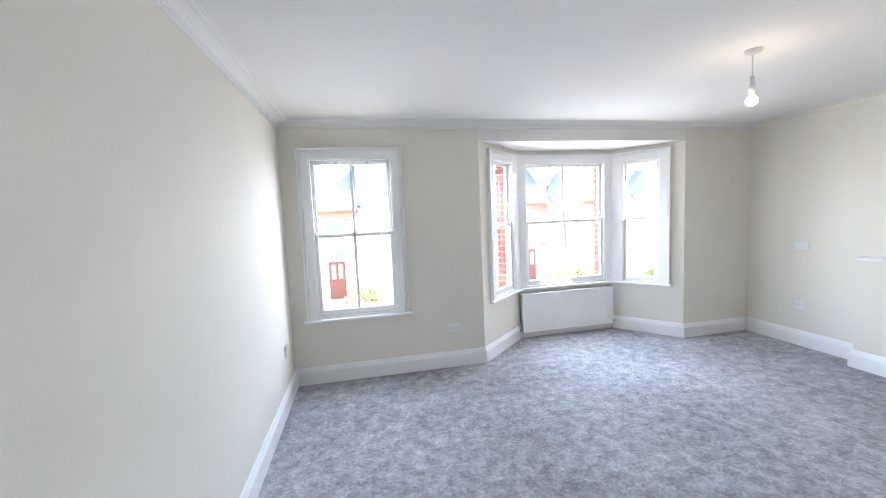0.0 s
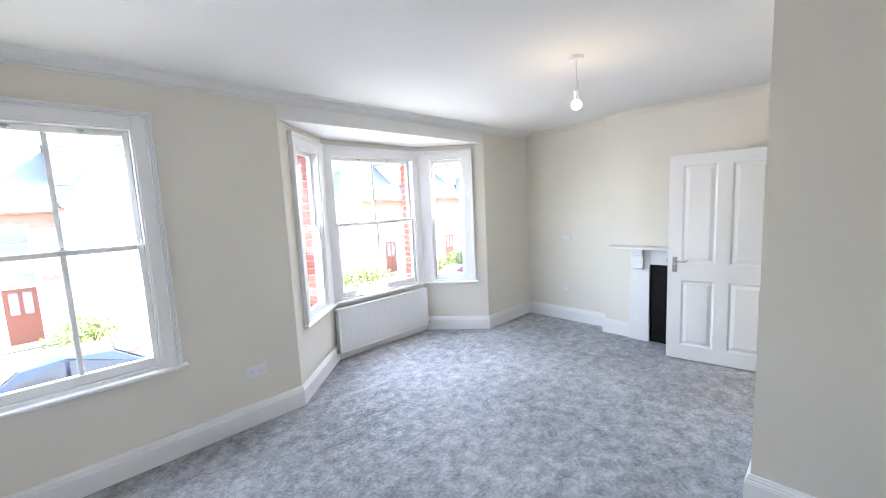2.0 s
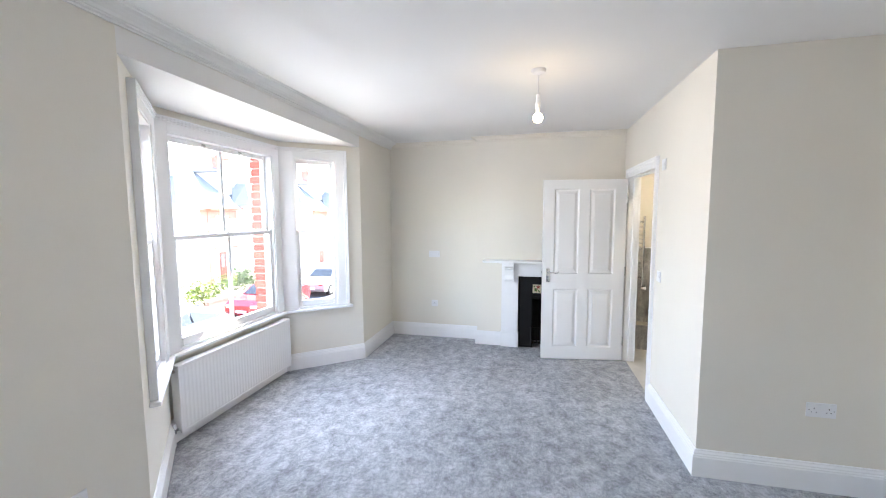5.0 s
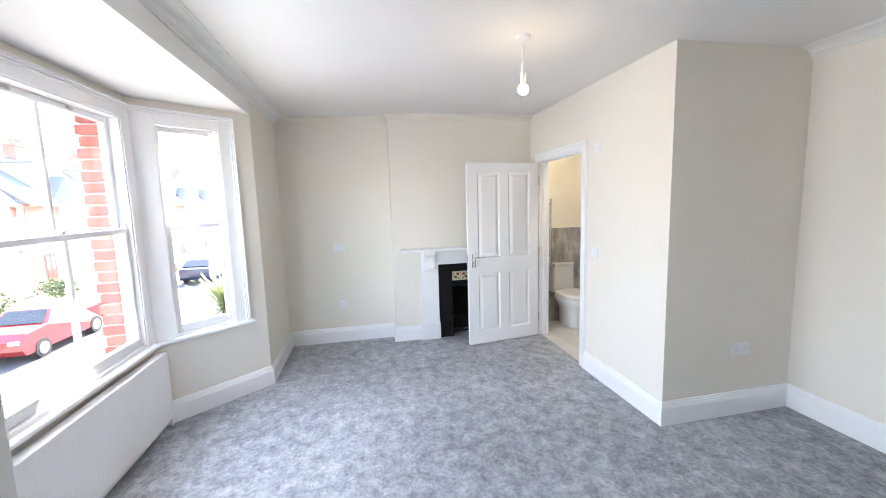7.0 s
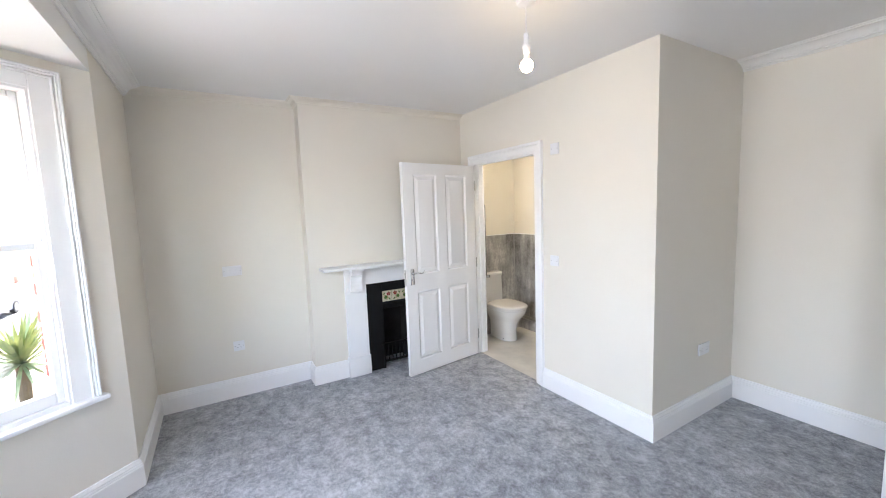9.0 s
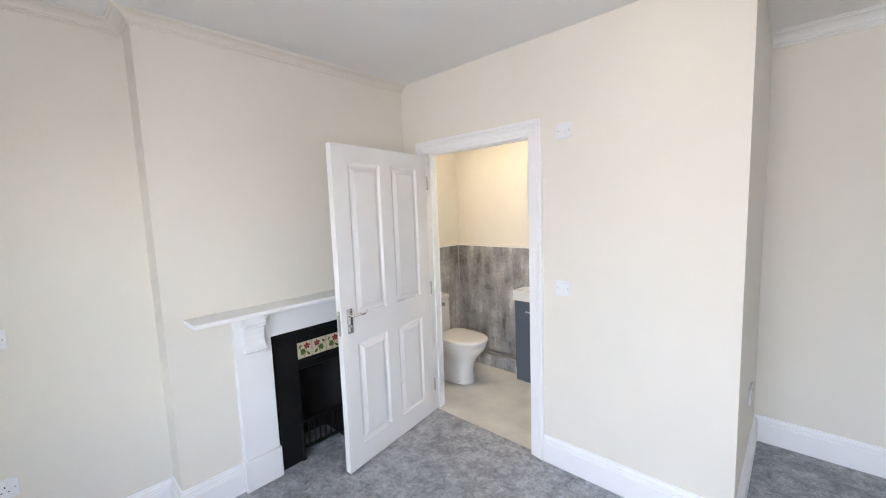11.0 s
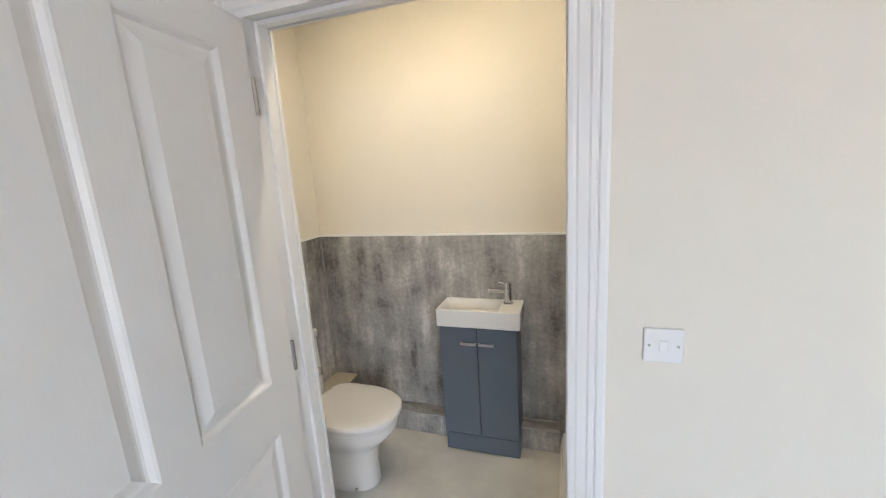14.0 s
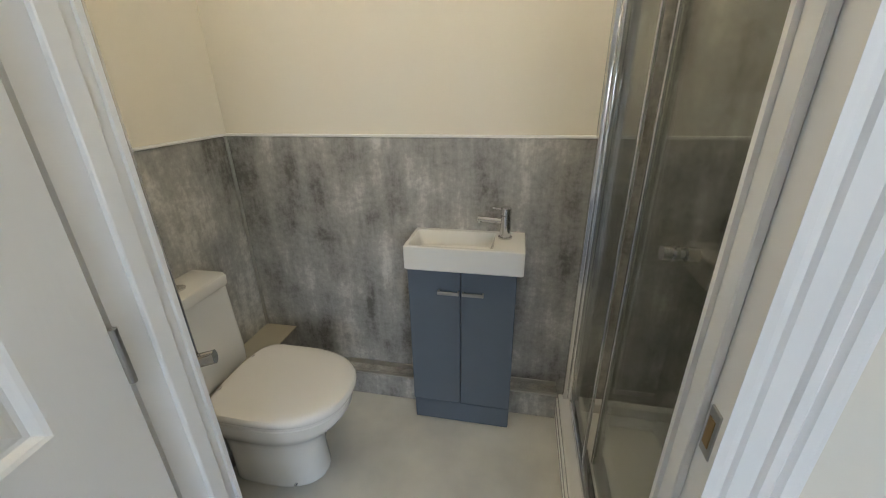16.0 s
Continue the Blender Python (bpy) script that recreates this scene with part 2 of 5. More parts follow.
def lathe(bm, prof, seg=24, at=(0, 0, 0)):
    loops = [[(at[0] + r * math.cos(2 * math.pi * i / seg), at[1] + r * math.sin(2 * math.pi * i / seg), at[2] + z) for i in range(seg)] for r, z in prof]
    return rings(bm, loops)


def sweep(bm, path, prof):
    """Extrude a profile of (distance to the left of the path, height) along a plan path, mitred at its corners."""
    pts = [Vector(p) for p in path]
    loops = []
    for i, p in enumerate(pts):
        n0 = n1 = None
        if i > 0:
            d = (p - pts[i - 1]).normalized()
            n0 = Vector((-d.y, d.x))
        if i < len(pts) - 1:
            d = (pts[i + 1] - p).normalized()
            n1 = Vector((-d.y, d.x))
        n0, n1 = n0 or n1, n1 or n0
        mt = (n0 + n1).normalized()
        mt = mt / max(mt.dot(n0), 0.3)
        loops.append([(p.x + mt.x * d2, p.y + mt.y * d2, z) for d2, z in prof])
    return rings(bm, loops)


def bm_new():
    return bmesh.new()


def part(name, bm, mat, parent=None, label="", smooth=False):
    me = bpy.data.meshes.new(name)
    bmesh.ops.recalc_face_normals(bm, faces=bm.faces)
    bm.to_mesh(me)
    bm.free()
    me.materials.append(mat)
    if smooth:
        me.shade_smooth()
        try:
            me.set_sharp_from_angle(angle=radians(35))
        except Exception:
            pass
    ob = new(name, me)
    if parent is not None:
        ob.parent = parent
    if label:
        tagged(ob, label)
    return ob


def thing(name, label, category, at=None, group="", kind=""):
    e = new(name)
    e.empty_display_size = 0.1
    if at is not None:
        e.matrix_world = at
    return tagged(e, label, category, group, kind)


def solid(name, mat, *boxes, label="", category="", kind="structure", bevel=0.0):
    bm = bm_new()
    for b in boxes:
        box(bm, *b, bevel=bevel)
    ob = part(name, bm, mat)
    return tagged(ob, label, category, kind=kind)


# ---- plan ----
XL, XR, YW, YB, ZC = -1.24, 4.20, 4.30, 0.35, 2.56
YE, XE = 1.43, 1.85                    # en-suite wall towards the bedroom, its outer corner
CHX, CHY = 4.02, 3.10                  # chimney breast
A, B, C, D = Vector((0.72, 4.30)), Vector((1.41, 4.945)), Vector((2.725, 4.945)), Vector((3.255, 4.30))
ZBAY = 2.37
EX0, EX1, EY0, EY1 = 1.95, 4.372, 0.375, 1.33   # inside of the en-suite
DX0, DX1, DZ = 2.892, 3.775, 2.022     # en-suite door opening
HX0, HX1 = -0.47, 0.37                 # bedroom door opening

# ---- structure ----
solid("floor", M_CARPET, (-1.5, 4.5, 1.405, 4.302, -0.2, 0), (-1.5, 1.9, -1.4, 1.405, -0.2, 0), label="mottled silver-grey pile carpet over the bedroom", category="carpet")
solid("floor_ensuite", M_VINYL, (1.9, 4.5, 0.2, 1.405, -0.2, -0.003), label="pale grey stone-effect vinyl floor", category="floor")
solid("ceiling", M_CEIL, (-1.5, 4.65, 0.06, 4.30, ZC, ZC + 0.15), label="plain white painted ceiling", category="ceiling")
solid("wall_west", M_WALL, (XL - 0.25, XL, YB, YW, 0, ZC + 0.1), label="plain cream painted wall", category="wall")
W1X0, W1X1, WZ0, WZ1 = -1.088, -0.090, 0.645, 2.312
H0, H1 = -0.985, -0.190
solid("wall_north", M_WALL, (XL - 0.25, H0, YW, YW + 0.12, 0, ZC + 0.1), (H1, A.x, YW, YW + 0.12, 0, ZC + 0.1),
      (H0, H1, YW, YW + 0.12, 0, WZ0 - 0.02), (H0, H1, YW, YW + 0.12, WZ1 - 0.098, ZC + 0.1),
      (A.x, D.x, YW, YW + 0.12, ZBAY + 0.004, ZC + 0.1), (D.x, XR + 0.3, YW, YW + 0.12, 0, ZC + 0.1),
      label="cream painted window wall with bay opening", category="wall")
solid("wall_east", M_WALL, (XR, XR + 0.3, CHY, YW, 0, ZC + 0.1), label="cream painted alcove wall", category="wall")
solid("chimney_breast", M_WALL, (CHX, XR + 0.3, 2.586, CHY, 0, ZC + 0.1), (CHX, XR + 0.3, YE, 1.954, 0, ZC + 0.1), (CHX, XR + 0.3, 1.954, 2.586, 0.88, ZC + 0.1),
      label="cream painted chimney breast", category="wall")
solid("wall_ensuite", M_WALL, (XE, DX0 - 0.03, EY1, YE, 0, ZC + 0.02), (DX1 + 0.03, XR + 0.3, EY1, YE, 0, ZC + 0.02), (DX0 - 0.03, DX1 + 0.03, EY1, YE, DZ + 0.03, ZC + 0.02),
      (XE, EX0, YB, EY1, 0, ZC + 0.02), label="cream painted partition wall round the en-suite", category="wall")
solid("wall_south", M_WALL, (XL - 0.25, HX0 - 0.03, YB - 0.12, YB, 0, ZC + 0.1), (HX1 + 0.03, EX0, YB - 0.12, YB, 0, ZC + 0.1), (HX0 - 0.03, HX1 + 0.03, YB - 0.12, YB, 2.03, ZC + 0.1),
      (EX0, EX1 + 0.2, 0.23, EY0, 0, ZC + 0.1), label="cream painted rear wall", category="wall")
solid("wall_ensuite_east", M_WALL, (EX1, EX1 + 0.12, EY0, EY1, 0, ZC + 0.1), label="cream painted en-suite side wall", category="wall")
solid("wall_landing", M_WALL, (-1.5, 2.0, -1.45, -1.3, 0, 2.7), (-1.5, -1.35, -1.3, 0.23, 0, 2.7), (1.7, 1.85, -1.3, 0.23, 0, 2.7), (-1.5, 1.85, -1.45, 0.06, ZC, 2.7),
      label="plain landing walls behind the doorway", category="wall")

# bay: dwarf walls, heads and corner strips of each facet
WBZ0, WBZ1 = 0.645, 2.315


def frame_of(p, q):
    d = (q - p).normalized()
    return Matrix(((d.x, -d.y, 0, p.x), (d.y, d.x, 0, p.y), (0, 0, 1, 0), (0, 0, 0, 1))), (q - p).length


# facets run from A to D, so the outside lies to the left of each
FACETS = [(A, B, 0.168, 0.0, (True, False)), (B, C, 0.0, 0.0, (False, False)), (C, D, 0.0, 0.150, (False, True))]
for k, (p, q, s0, s1, mould) in enumerate(FACETS):
    m, length = frame_of(p, q)
    bm = bm_new()
    g0, g1 = s0 + 0.10, length - s1 - 0.10
    for b in ((0, length, 0, 0.1, 0, WBZ0 - 0.02), (0, length, 0, 0.1, WBZ1 - 0.095, ZBAY + 0.06), (0, g0, 0, 0.1, WBZ0 - 0.02, WBZ1 - 0.095), (g1, length, 0, 0.1, WBZ0 - 0.02, WBZ1 - 0.095)):
        box(bm, *b)
    ob = part("wall_bay", bm, M_WALL)
    ob.matrix_world = m
    tagged(ob, "cream painted wall under a bay window", "wall", kind="structure")
bm = bm_new()
vs = [bm.verts.new((x, y, ZBAY)) for x, y in ((A.x - 0.0, YW - 0.0005), (B.x - 0.1, B.y + 0.12), (C.x + 0.1, C.y + 0.12), (D.x, YW - 0.0005))]
f0 = bm.faces.new(vs)
ex = bmesh.ops.extrude_face_region(bm, geom=[f0])
bmesh.ops.translate(bm, verts=[v for v in ex["geom"] if isinstance(v, bmesh.types.BMVert)], vec=(0, 0, 0.12))
tagged(part("ceiling_bay", bm, M_CEIL), "white painted bay ceiling", "ceiling", kind="structure")
bm = bm_new()
vs = [bm.verts.new((x, y, 0)) for x, y in ((A.x - 0.03, 4.302), (B.x - 0.04, B.y + 0.08), (C.x + 0.04, C.y + 0.08), (D.x + 0.03, 4.302))]
f0 = bm.faces.new(vs)
ex = bmesh.ops.extrude_face_region(bm, geom=[f0])
bmesh.ops.translate(bm, verts=[v for v in ex["geom"] if isinstance(v, bmesh.types.BMVert)], vec=(0, 0, -0.2))
tagged(part("floor_bay", bm, M_CARPET), "mottled silver-grey pile carpet in the bay", "carpet", kind="structure")

# skirting and cornice
SKIRT = [(0.0, 0.0), (0.024, 0.0), (0.024, 0.125), (0.021, 0.130), (0.021, 0.137), (0.016, 0.143), (0.016, 0.150), (0.010, 0.160), (0.008, 0.168), (0.0, 0.170)]
ARCH_W = 0.085
for path in ([(HX1 + ARCH_W, YB), (XE, YB), (XE, YE), (DX0 - ARCH_W, YE)],
             [(DX1 + ARCH_W, YE), (CHX, YE), (CHX, 1.745)],
             [(CHX, 2.795), (CHX, CHY), (XR, CHY), (XR, YW), tuple(D), tuple(C), tuple(B), tuple(A), (XL, YW), (XL, YB), (HX0 - ARCH_W, YB)]):
    tagged(part("baseboard", sweep(bm_new(), path, SKIRT), M_TRIM), "white painted moulded skirting board", "skirting", kind="structure")
CORN = [(0.0, 2.478), (0.010, 2.478), (0.014, 2.486), (0.024, 2.490), (0.024, 2.500), (0.032, 2.504), (0.040, 2.518), (0.056, 2.532), (0.078, 2.541), (0.100, 2.545), (0.104, 2.552), (0.118, 2.554), (0.120, 2.5605), (0.0, 2.5605)]
CORN = [(d, ZC + 0.0005 - (ZC + 0.0005 - z) * 0.82) for d, z in CORN]
SLIM = [(d * 0.62, ZC + 0.0005 - (ZC + 0.0005 - z) * 0.72) for d, z in CORN]
for path, prof in (([(HX0 - 1.0, YB), (XE, YB)], CORN), ([(CHX, YE), (CHX, CHY), (XR, CHY), (XR, YW)], SLIM), ([(XR, YW), (XL, YW), (XL, YB)], CORN)):
    tagged(part("cornice", sweep(bm_new(), path, prof), M_WALL if prof is SLIM else M_CEIL), "off-white moulded plaster cornice", "cornice", kind="structure")


# ---- sash windows ----
def moulding(bm, x0, x1, z0, z1, w, sides, wide):
    """Architrave on the wall round an opening: flat board with a stepped outer band on the sides named."""
    t = -0.02
    box(bm, x0, x0 + wide[0], t, 0, z0, z1, 0.002, 1)
    box(bm, x1 - wide[1], x1, t, 0, z0, z1, 0.002, 1)
    box(bm, x0 + wide[0], x1 - wide[1], t, 0, z1 - w, z1, 0.002, 1)
    for k, (a, b, d) in enumerate(((0.0, 0.012, -0.040), (0.012, 0.022, -0.034), (0.026, 0.036, -0.030))):
        if sides[0]:
            box(bm, x0 + a, x0 + b, d, t + 0.004, z0, z1 - a, 0.003, 1)
        if sides[1]:
            box(bm, x1 - b, x1 - a, d, t + 0.004, z0, z1 - a, 0.003, 1)
        box(bm, x0 + (a if sides[0] else 0), x1 - (a if sides[1] else 0), d, t + 0.004, z1 - b, z1 - a, 0.003, 1)


def sash_window(name, m, w, z0, z1, sides, bars, label, horns=(0.03, 0.03), wide=(0.10, 0.10), cw=0.10):
    """Local x along the wall, y outwards, from the casing's outer edge."""
    th = thing(name, label, "sash window", m, kind="structure")
    bm = bm_new()
    moulding(bm, 0, w, z0, z1, cw, sides, wide)
    part("casing", bm, M_TRIM, th)
    bm = bm_new()
    i0, i1, it, ib = wide[0], w - wide[1], z1 - cw, z0
    for b in ((i0 - 0.004, i0 + 0.012, -0.012, 0.105, ib, it), (i1 - 0.012, i1 + 0.004, -0.012, 0.105, ib, it), (i0, i1, -0.012, 0.105, it - 0.012, it + 0.004), (i0, i1, -0.01, 0.14, ib - 0.02, ib + 0.022)):
        box(bm, *b, bevel=0.002, seg=1)
    part("frame", bm, M_TRIM, th)
    bm = bm_new()
    box(bm, -horns[0], w + horns[1], -0.055, 0.002, z0 - 0.026, z0, 0.008, 3)
    part("sill", bm, M_TRIM, th)
    mid = (z0 + z1 + 0.10 - cw) / 2 - 0.012
    s = 0.034
    for nm, y, a, b, rb, rt in (("lower_sash", 0.012, ib + 0.022, mid + 0.018, 0.062, 0.034), ("upper_sash", 0.054, mid - 0.018, it - 0.012, 0.034, 0.036)):
        bm = bm_new()
        x0, x1 = i0 + 0.012, i1 - 0.012
        box(bm, x0, x0 + s, y, y + 0.04, a, b, 0.004, 1)
        box(bm, x1 - s, x1, y, y + 0.04, a, b, 0.004, 1)
        box(bm, x0 + s, x1 - s, y, y + 0.04, a, a + rb, 0.004, 1)
        box(bm, x0 + s, x1 - s, y, y + 0.04, b - rt, b, 0.004, 1)
        sash = part(nm, bm, M_TRIM, th)
        if bars:
            bm = bm_new()
            box(bm, (x0 + x1) / 2 - 0.014, (x0 + x1) / 2 + 0.014, y + 0.006, y + 0.034, a + rb, b - rt, 0.004, 1)
            part("glazing_bar", bm, M_TRIM, sash)
        edges = [x0 + s, (x0 + x1) / 2, x1 - s] if bars else [x0 + s, x1 - s]
        for e0, e1 in zip(edges, edges[1:]):
            bm = bm_new()
            box(bm, e0 - 0.004, e1 + 0.004 if not bars else e1, y + 0.018, y + 0.022, a + rb - 0.004, b - rt + 0.004)
            g = part("pane", bm, M_GLASS, sash)
            g.visible_shadow = False
    daylight(m, i0, i1, ib, it)
    bm = bm_new()
    c = (i0 + i1) / 2
    box(bm, c - 0.03, c + 0.03, 0.016, 0.046, mid + 0.018, mid + 0.024, 0.002, 1)
    cyl(bm, (c, 0.03, mid + 0.022), (c, 0.03, mid + 0.034), 0.011)
    box(bm, c - 0.005, c + 0.032, 0.020, 0.032, mid + 0.028, mid + 0.034, 0.002, 1)
    part("sash_lock", bm, M_STEEL, th, "small metal sash fastener")
    if bars:
        for fx in (0.36, 0.66):
            bm = bm_new()
            box(bm, w * fx - 0.018, w * fx + 0.018, 0.044, 0.056, it - 0.034, it - 0.024, 0.003, 1)
            cyl(bm, (w * fx, 0.048, it - 0.03), (w * fx, 0.036, it - 0.04), 0.008)
            part("sash_pull", bm, M_STEEL, th, "small metal sash pull")
    for sx in (i0 + 0.012, i1 - 0.024):
        bm = bm_new()
        box(bm, sx - 0.002, sx + 0.014, 0.014, 0.05, mid + 0.02, mid + 0.05, 0.004, 2)
        part("sash_stop", bm, M_PLASTIC, th)
    return th


m1 = Matrix.Translation((W1X0, YW, 0))
sash_window("window_1", m1, W1X1 - W1X0, WZ0, WZ1, (True, True), True, "white painted timber sash window with moulded architrave", wide=(0.108, 0.105), cw=0.103)
for k, (p, q, s0, s1, sides) in enumerate(FACETS):
    m, length = frame_of(p, q)
    sash_window("window_%d" % (k + 2), m @ Matrix.Translation((s0, 0, 0)), length - s0 - s1, WBZ0, WBZ1, sides, k == 1,
                "white painted sash window in the angled bay", (0.03 if sides[0] else -0.018, 0.03 if sides[1] else -0.018), ((0.118, 0.145), (0.10, 0.10), (0.145, 0.118))[k])


# ---- bedroom things ----
def radiator():
    x0, x1, z0, z1, y0, y1 = 1.405, 2.69, 0.085, 0.580, 4.850, 4.915
    th = thing("radiator", "white pressed steel panel radiator under the bay window", "radiator", Matrix.Translation((x0, y0, z0)))
    L, Hh, Dp = x1 - x0, z1 - z0, y1 - y0
    n = int(L / 0.0333)
    bm = bm_new()
    prof = [(0.012, 0.0)]
    for i in range(n):
        a = 0.02 + (L - 0.04) * i / n
        s = (L - 0.04) / n
        prof += [(a + s * 0.15, 0.0), (a + s * 0.32, 0.0009), (a + s * 0.68, 0.0009), (a + s * 0.85, 0.0)]
    prof.append((L - 0.012, 0.0))
    lo = [[(x, y, z) for x, y in prof] for z in (0.035, Hh - 0.035)]
    flat = [[(x, 0.001, z) for x, y in prof] for z in (0.02, Hh - 0.02)]
    rows = [flat[0], lo[0], lo[1], flat[1]]
    vv = [[bm.verts.new(p) for p in r] for r in rows]
    for r0, r1 in zip(vv, vv[1:]):
        for i in range(len(prof) - 1):
            bm.faces.new((r0[i], r0[i + 1], r1[i + 1], r1[i]))
    part("ribbed_front", bm, M_RAD, th)
    bm = bm_new()
    box(bm, 0, L, -0.001, 0.012, 0, 0.022, 0.004, 2)
    box(bm, 0, L, -0.001, 0.012, Hh - 0.022, Hh, 0.004, 2)
    box(bm, 0, 0.014, -0.001, 0.012, 0, Hh, 0.004, 2)
    box(bm, L - 0.014, L, -0.001, 0.012, 0, Hh, 0.004, 2)
    box(bm, 0.01, L - 0.01, 0.008, 0.02, 0.004, Hh - 0.004)
    part("front_panel", bm, M_RAD, th)
    bm = bm_new()
    box(bm, 0, L, 0.012, Dp, Hh - 0.012, Hh, 0.004, 2)
    part("top_grille", bm, M_RAD, th)
    for x in (0.0, L - 0.003):
        bm = bm_new()
        box(bm, x, x + 0.003, 0.008, Dp, 0.02, Hh - 0.012, 0.001, 1)
        part("side_panel", bm, M_RAD, th)
    bm = bm_new()
    box(bm, 0.02, L - 0.02, Dp - 0.012, Dp, 0.01, Hh - 0.02)
    part("back_panel", bm, M_RAD, th)
    bm = bm_new()
    cyl(bm, (-0.003, 0.035, Hh - 0.04), (-0.012, 0.035, Hh - 0.04), 0.012)
    part("plug", bm, M_STEEL, th, "round metal blanking plug")
    for x, sg in ((0.0, -1), (L, 1)):
        bm = bm_new()
        cyl(bm, (x, 0.035, 0.03), (x + sg * 0.028, 0.035, 0.03), 0.011)
        cyl(bm, (x + sg * 0.028, 0.035, 0.012), (x + sg * 0.028, 0.035, 0.045), 0.013)
        v = part("valve", bm, M_CHROME, th, "chrome radiator valve", True)
        bm = bm_new()
        cyl(bm, (x + sg * 0.028, 0.035, 0.045), (x + sg * 0.028, 0.035, 0.085), 0.016, 0.013)
        part("valve_cap", bm, M_PLASTIC, v, "white plastic valve cap", True)
        bm = bm_new()
        cyl(bm, (x + sg * 0.028, 0.035, -z0), (x + sg * 0.028, 0.035, 0.012), 0.0075)
        part("pipe", bm, M_RAD, th)


radiator()


def panel_door(name, m, w, h, label, kind_label, handle=True):
    """Hinge at the local origin, leaf along +x, face towards -y, 40 mm thick to +y."""
    th = thing(name, label, "door", m)
    t = 0.040
    st, mu, tr, lr, br = 0.115, 0.105, 0.10, 0.165, 0.14
    pw = (w - 2 * st - mu) / 2
    xs = [(st, st + pw), (st + pw + mu, w - st)]
    zs = [(br, br + 0.655), (br + 0.655 + lr, h - tr)]
    bm = bm_new()
    xe = [0, st, st + pw, st + pw + mu, w - st, w]
    ze = [0, zs[0][0], zs[0][1], zs[1][0], zs[1][1], h]
    for i in range(5):
        for j in range(5):
            if i in (1, 3) and j in (1, 3):
                continue
            for y in (0, t):
                q = [(xe[i], y, ze[j]), (xe[i + 1], y, ze[j]), (xe[i + 1], y, ze[j + 1]), (xe[i], y, ze[j + 1])]
                bm.faces.new([bm.verts.new(c) for c in (q if y == 0 else q[::-1])])
    for a, b in (((0, 0), (0, h)), ((w, 0), (w, h)), ((0, 0), (w, 0)), ((0, h), (w, h))):
        bm.faces.new([bm.verts.new(c) for c in ((a[0], 0, a[1]), (b[0], 0, b[1]), (b[0], t, b[1]), (a[0], t, a[1]))])
    bmesh.ops.remove_doubles(bm, verts=bm.verts, dist=1e-5)
    part("leaf", bm, M_DOOR, th)
    for x0, x1 in xs:
        for z0, z1 in zs:
            bm = bm_new()
            for y, sg in ((0, 1), (t, -1)):
                loops = []
                for ins, dep in ((0, 0), (0.006, 0.003), (0.014, 0.011), (0.020, 0.012), (0.026, 0.011), (0.050, 0.003), (0.053, 0.002)):
                    loops.append([bm.verts.new((a, y + sg * dep, b)) for a, b in ((x0 + ins, z0 + ins), (x1 - ins, z0 + ins), (x1 - ins, z1 - ins), (x0 + ins, z1 - ins))])
                for l0, l1 in zip(loops, loops[1:]):
                    for i in range(4):
                        bm.faces.new((l0[i], l0[(i + 1) % 4], l1[(i + 1) % 4], l1[i]))
                bm.faces.new(loops[-1])
            part("raised_panel", bm, M_DOOR, th)
    hz = 0.955
    for y, sg in ((0, -1), (t, 1)):
        bm = bm_new()
        box(bm, w - 0.082, w - 0.040, min(y, y + sg * 0.007), max(y, y + sg * 0.007), hz - 0.085, hz + 0.065, 0.003, 2)
        plate = part("backplate", bm, M_CHROME, th, "chrome lever backplate", True)
        bm = bm_new()
        cx = w - 0.061
        cyl(bm, (cx, y, hz + 0.025), (cx, y + sg * 0.045, hz + 0.025), 0.011, 0.009)
        pts = [(0, 0.040, 0.0), (-0.02, 0.044, 0.003), (-0.045, 0.045, 0.002), (-0.07, 0.044, -0.004), (-0.09, 0.043, -0.002), (-0.103, 0.042, 0.006), (-0.110, 0.041, 0.014)]
        loops = []
        for i, (dx, dy, dz) in enumerate(pts):
            r = 0.0085 - 0.0004 * i
            loops.append([(cx + dx, y + sg * (dy + r * math.cos(a * math.pi / 5)), hz + 0.025 + dz + r * math.sin(a * math.pi / 5)) for a in range(10)])
        rings(bm, loops)
        part("lever", bm, M_CHROME, plate, "chrome scroll lever handle", True)
        bm = bm_new()
        cyl(bm, (cx, y, hz - 0.04), (cx, y + sg * 0.013, hz - 0.04), 0.012, 0.009, 6)
        part("thumb_turn", bm, M_CHROME, plate)
        for dz in (-0.075, 0.055):
            for dx in (-0.012, 0.012):
                bm = bm_new()
                cyl(bm, (cx + dx, y + sg * 0.006, hz + dz), (cx + dx, y + sg * 0.0085, hz + dz), 0.0035, seg=10)
                part("screw", bm, M_STEEL, plate)
    bm = bm_new()
    box(bm, w - 0.001, w + 0.0025, 0.009, 0.031, hz - 0.09, hz + 0.06, 0.001, 1)
    box(bm, w, w + 0.011, 0.013, 0.025, hz + 0.012, hz + 0.036, 0.002, 1)
    part("latch", bm, M_STEEL, th, "metal mortice latch plate")
    for z in (0.22, h / 2, h - 0.2):
        bm = bm_new()
        cyl(bm, (-0.004, -0.004, z - 0.05), (-0.004, -0.004, z + 0.05), 0.006, seg=12)
        box(bm, -0.002, 0.0005, 0, 0.008, z - 0.05, z + 0.05)
        part("hinge", bm, M_STEEL, th, "metal butt hinge")
    return th


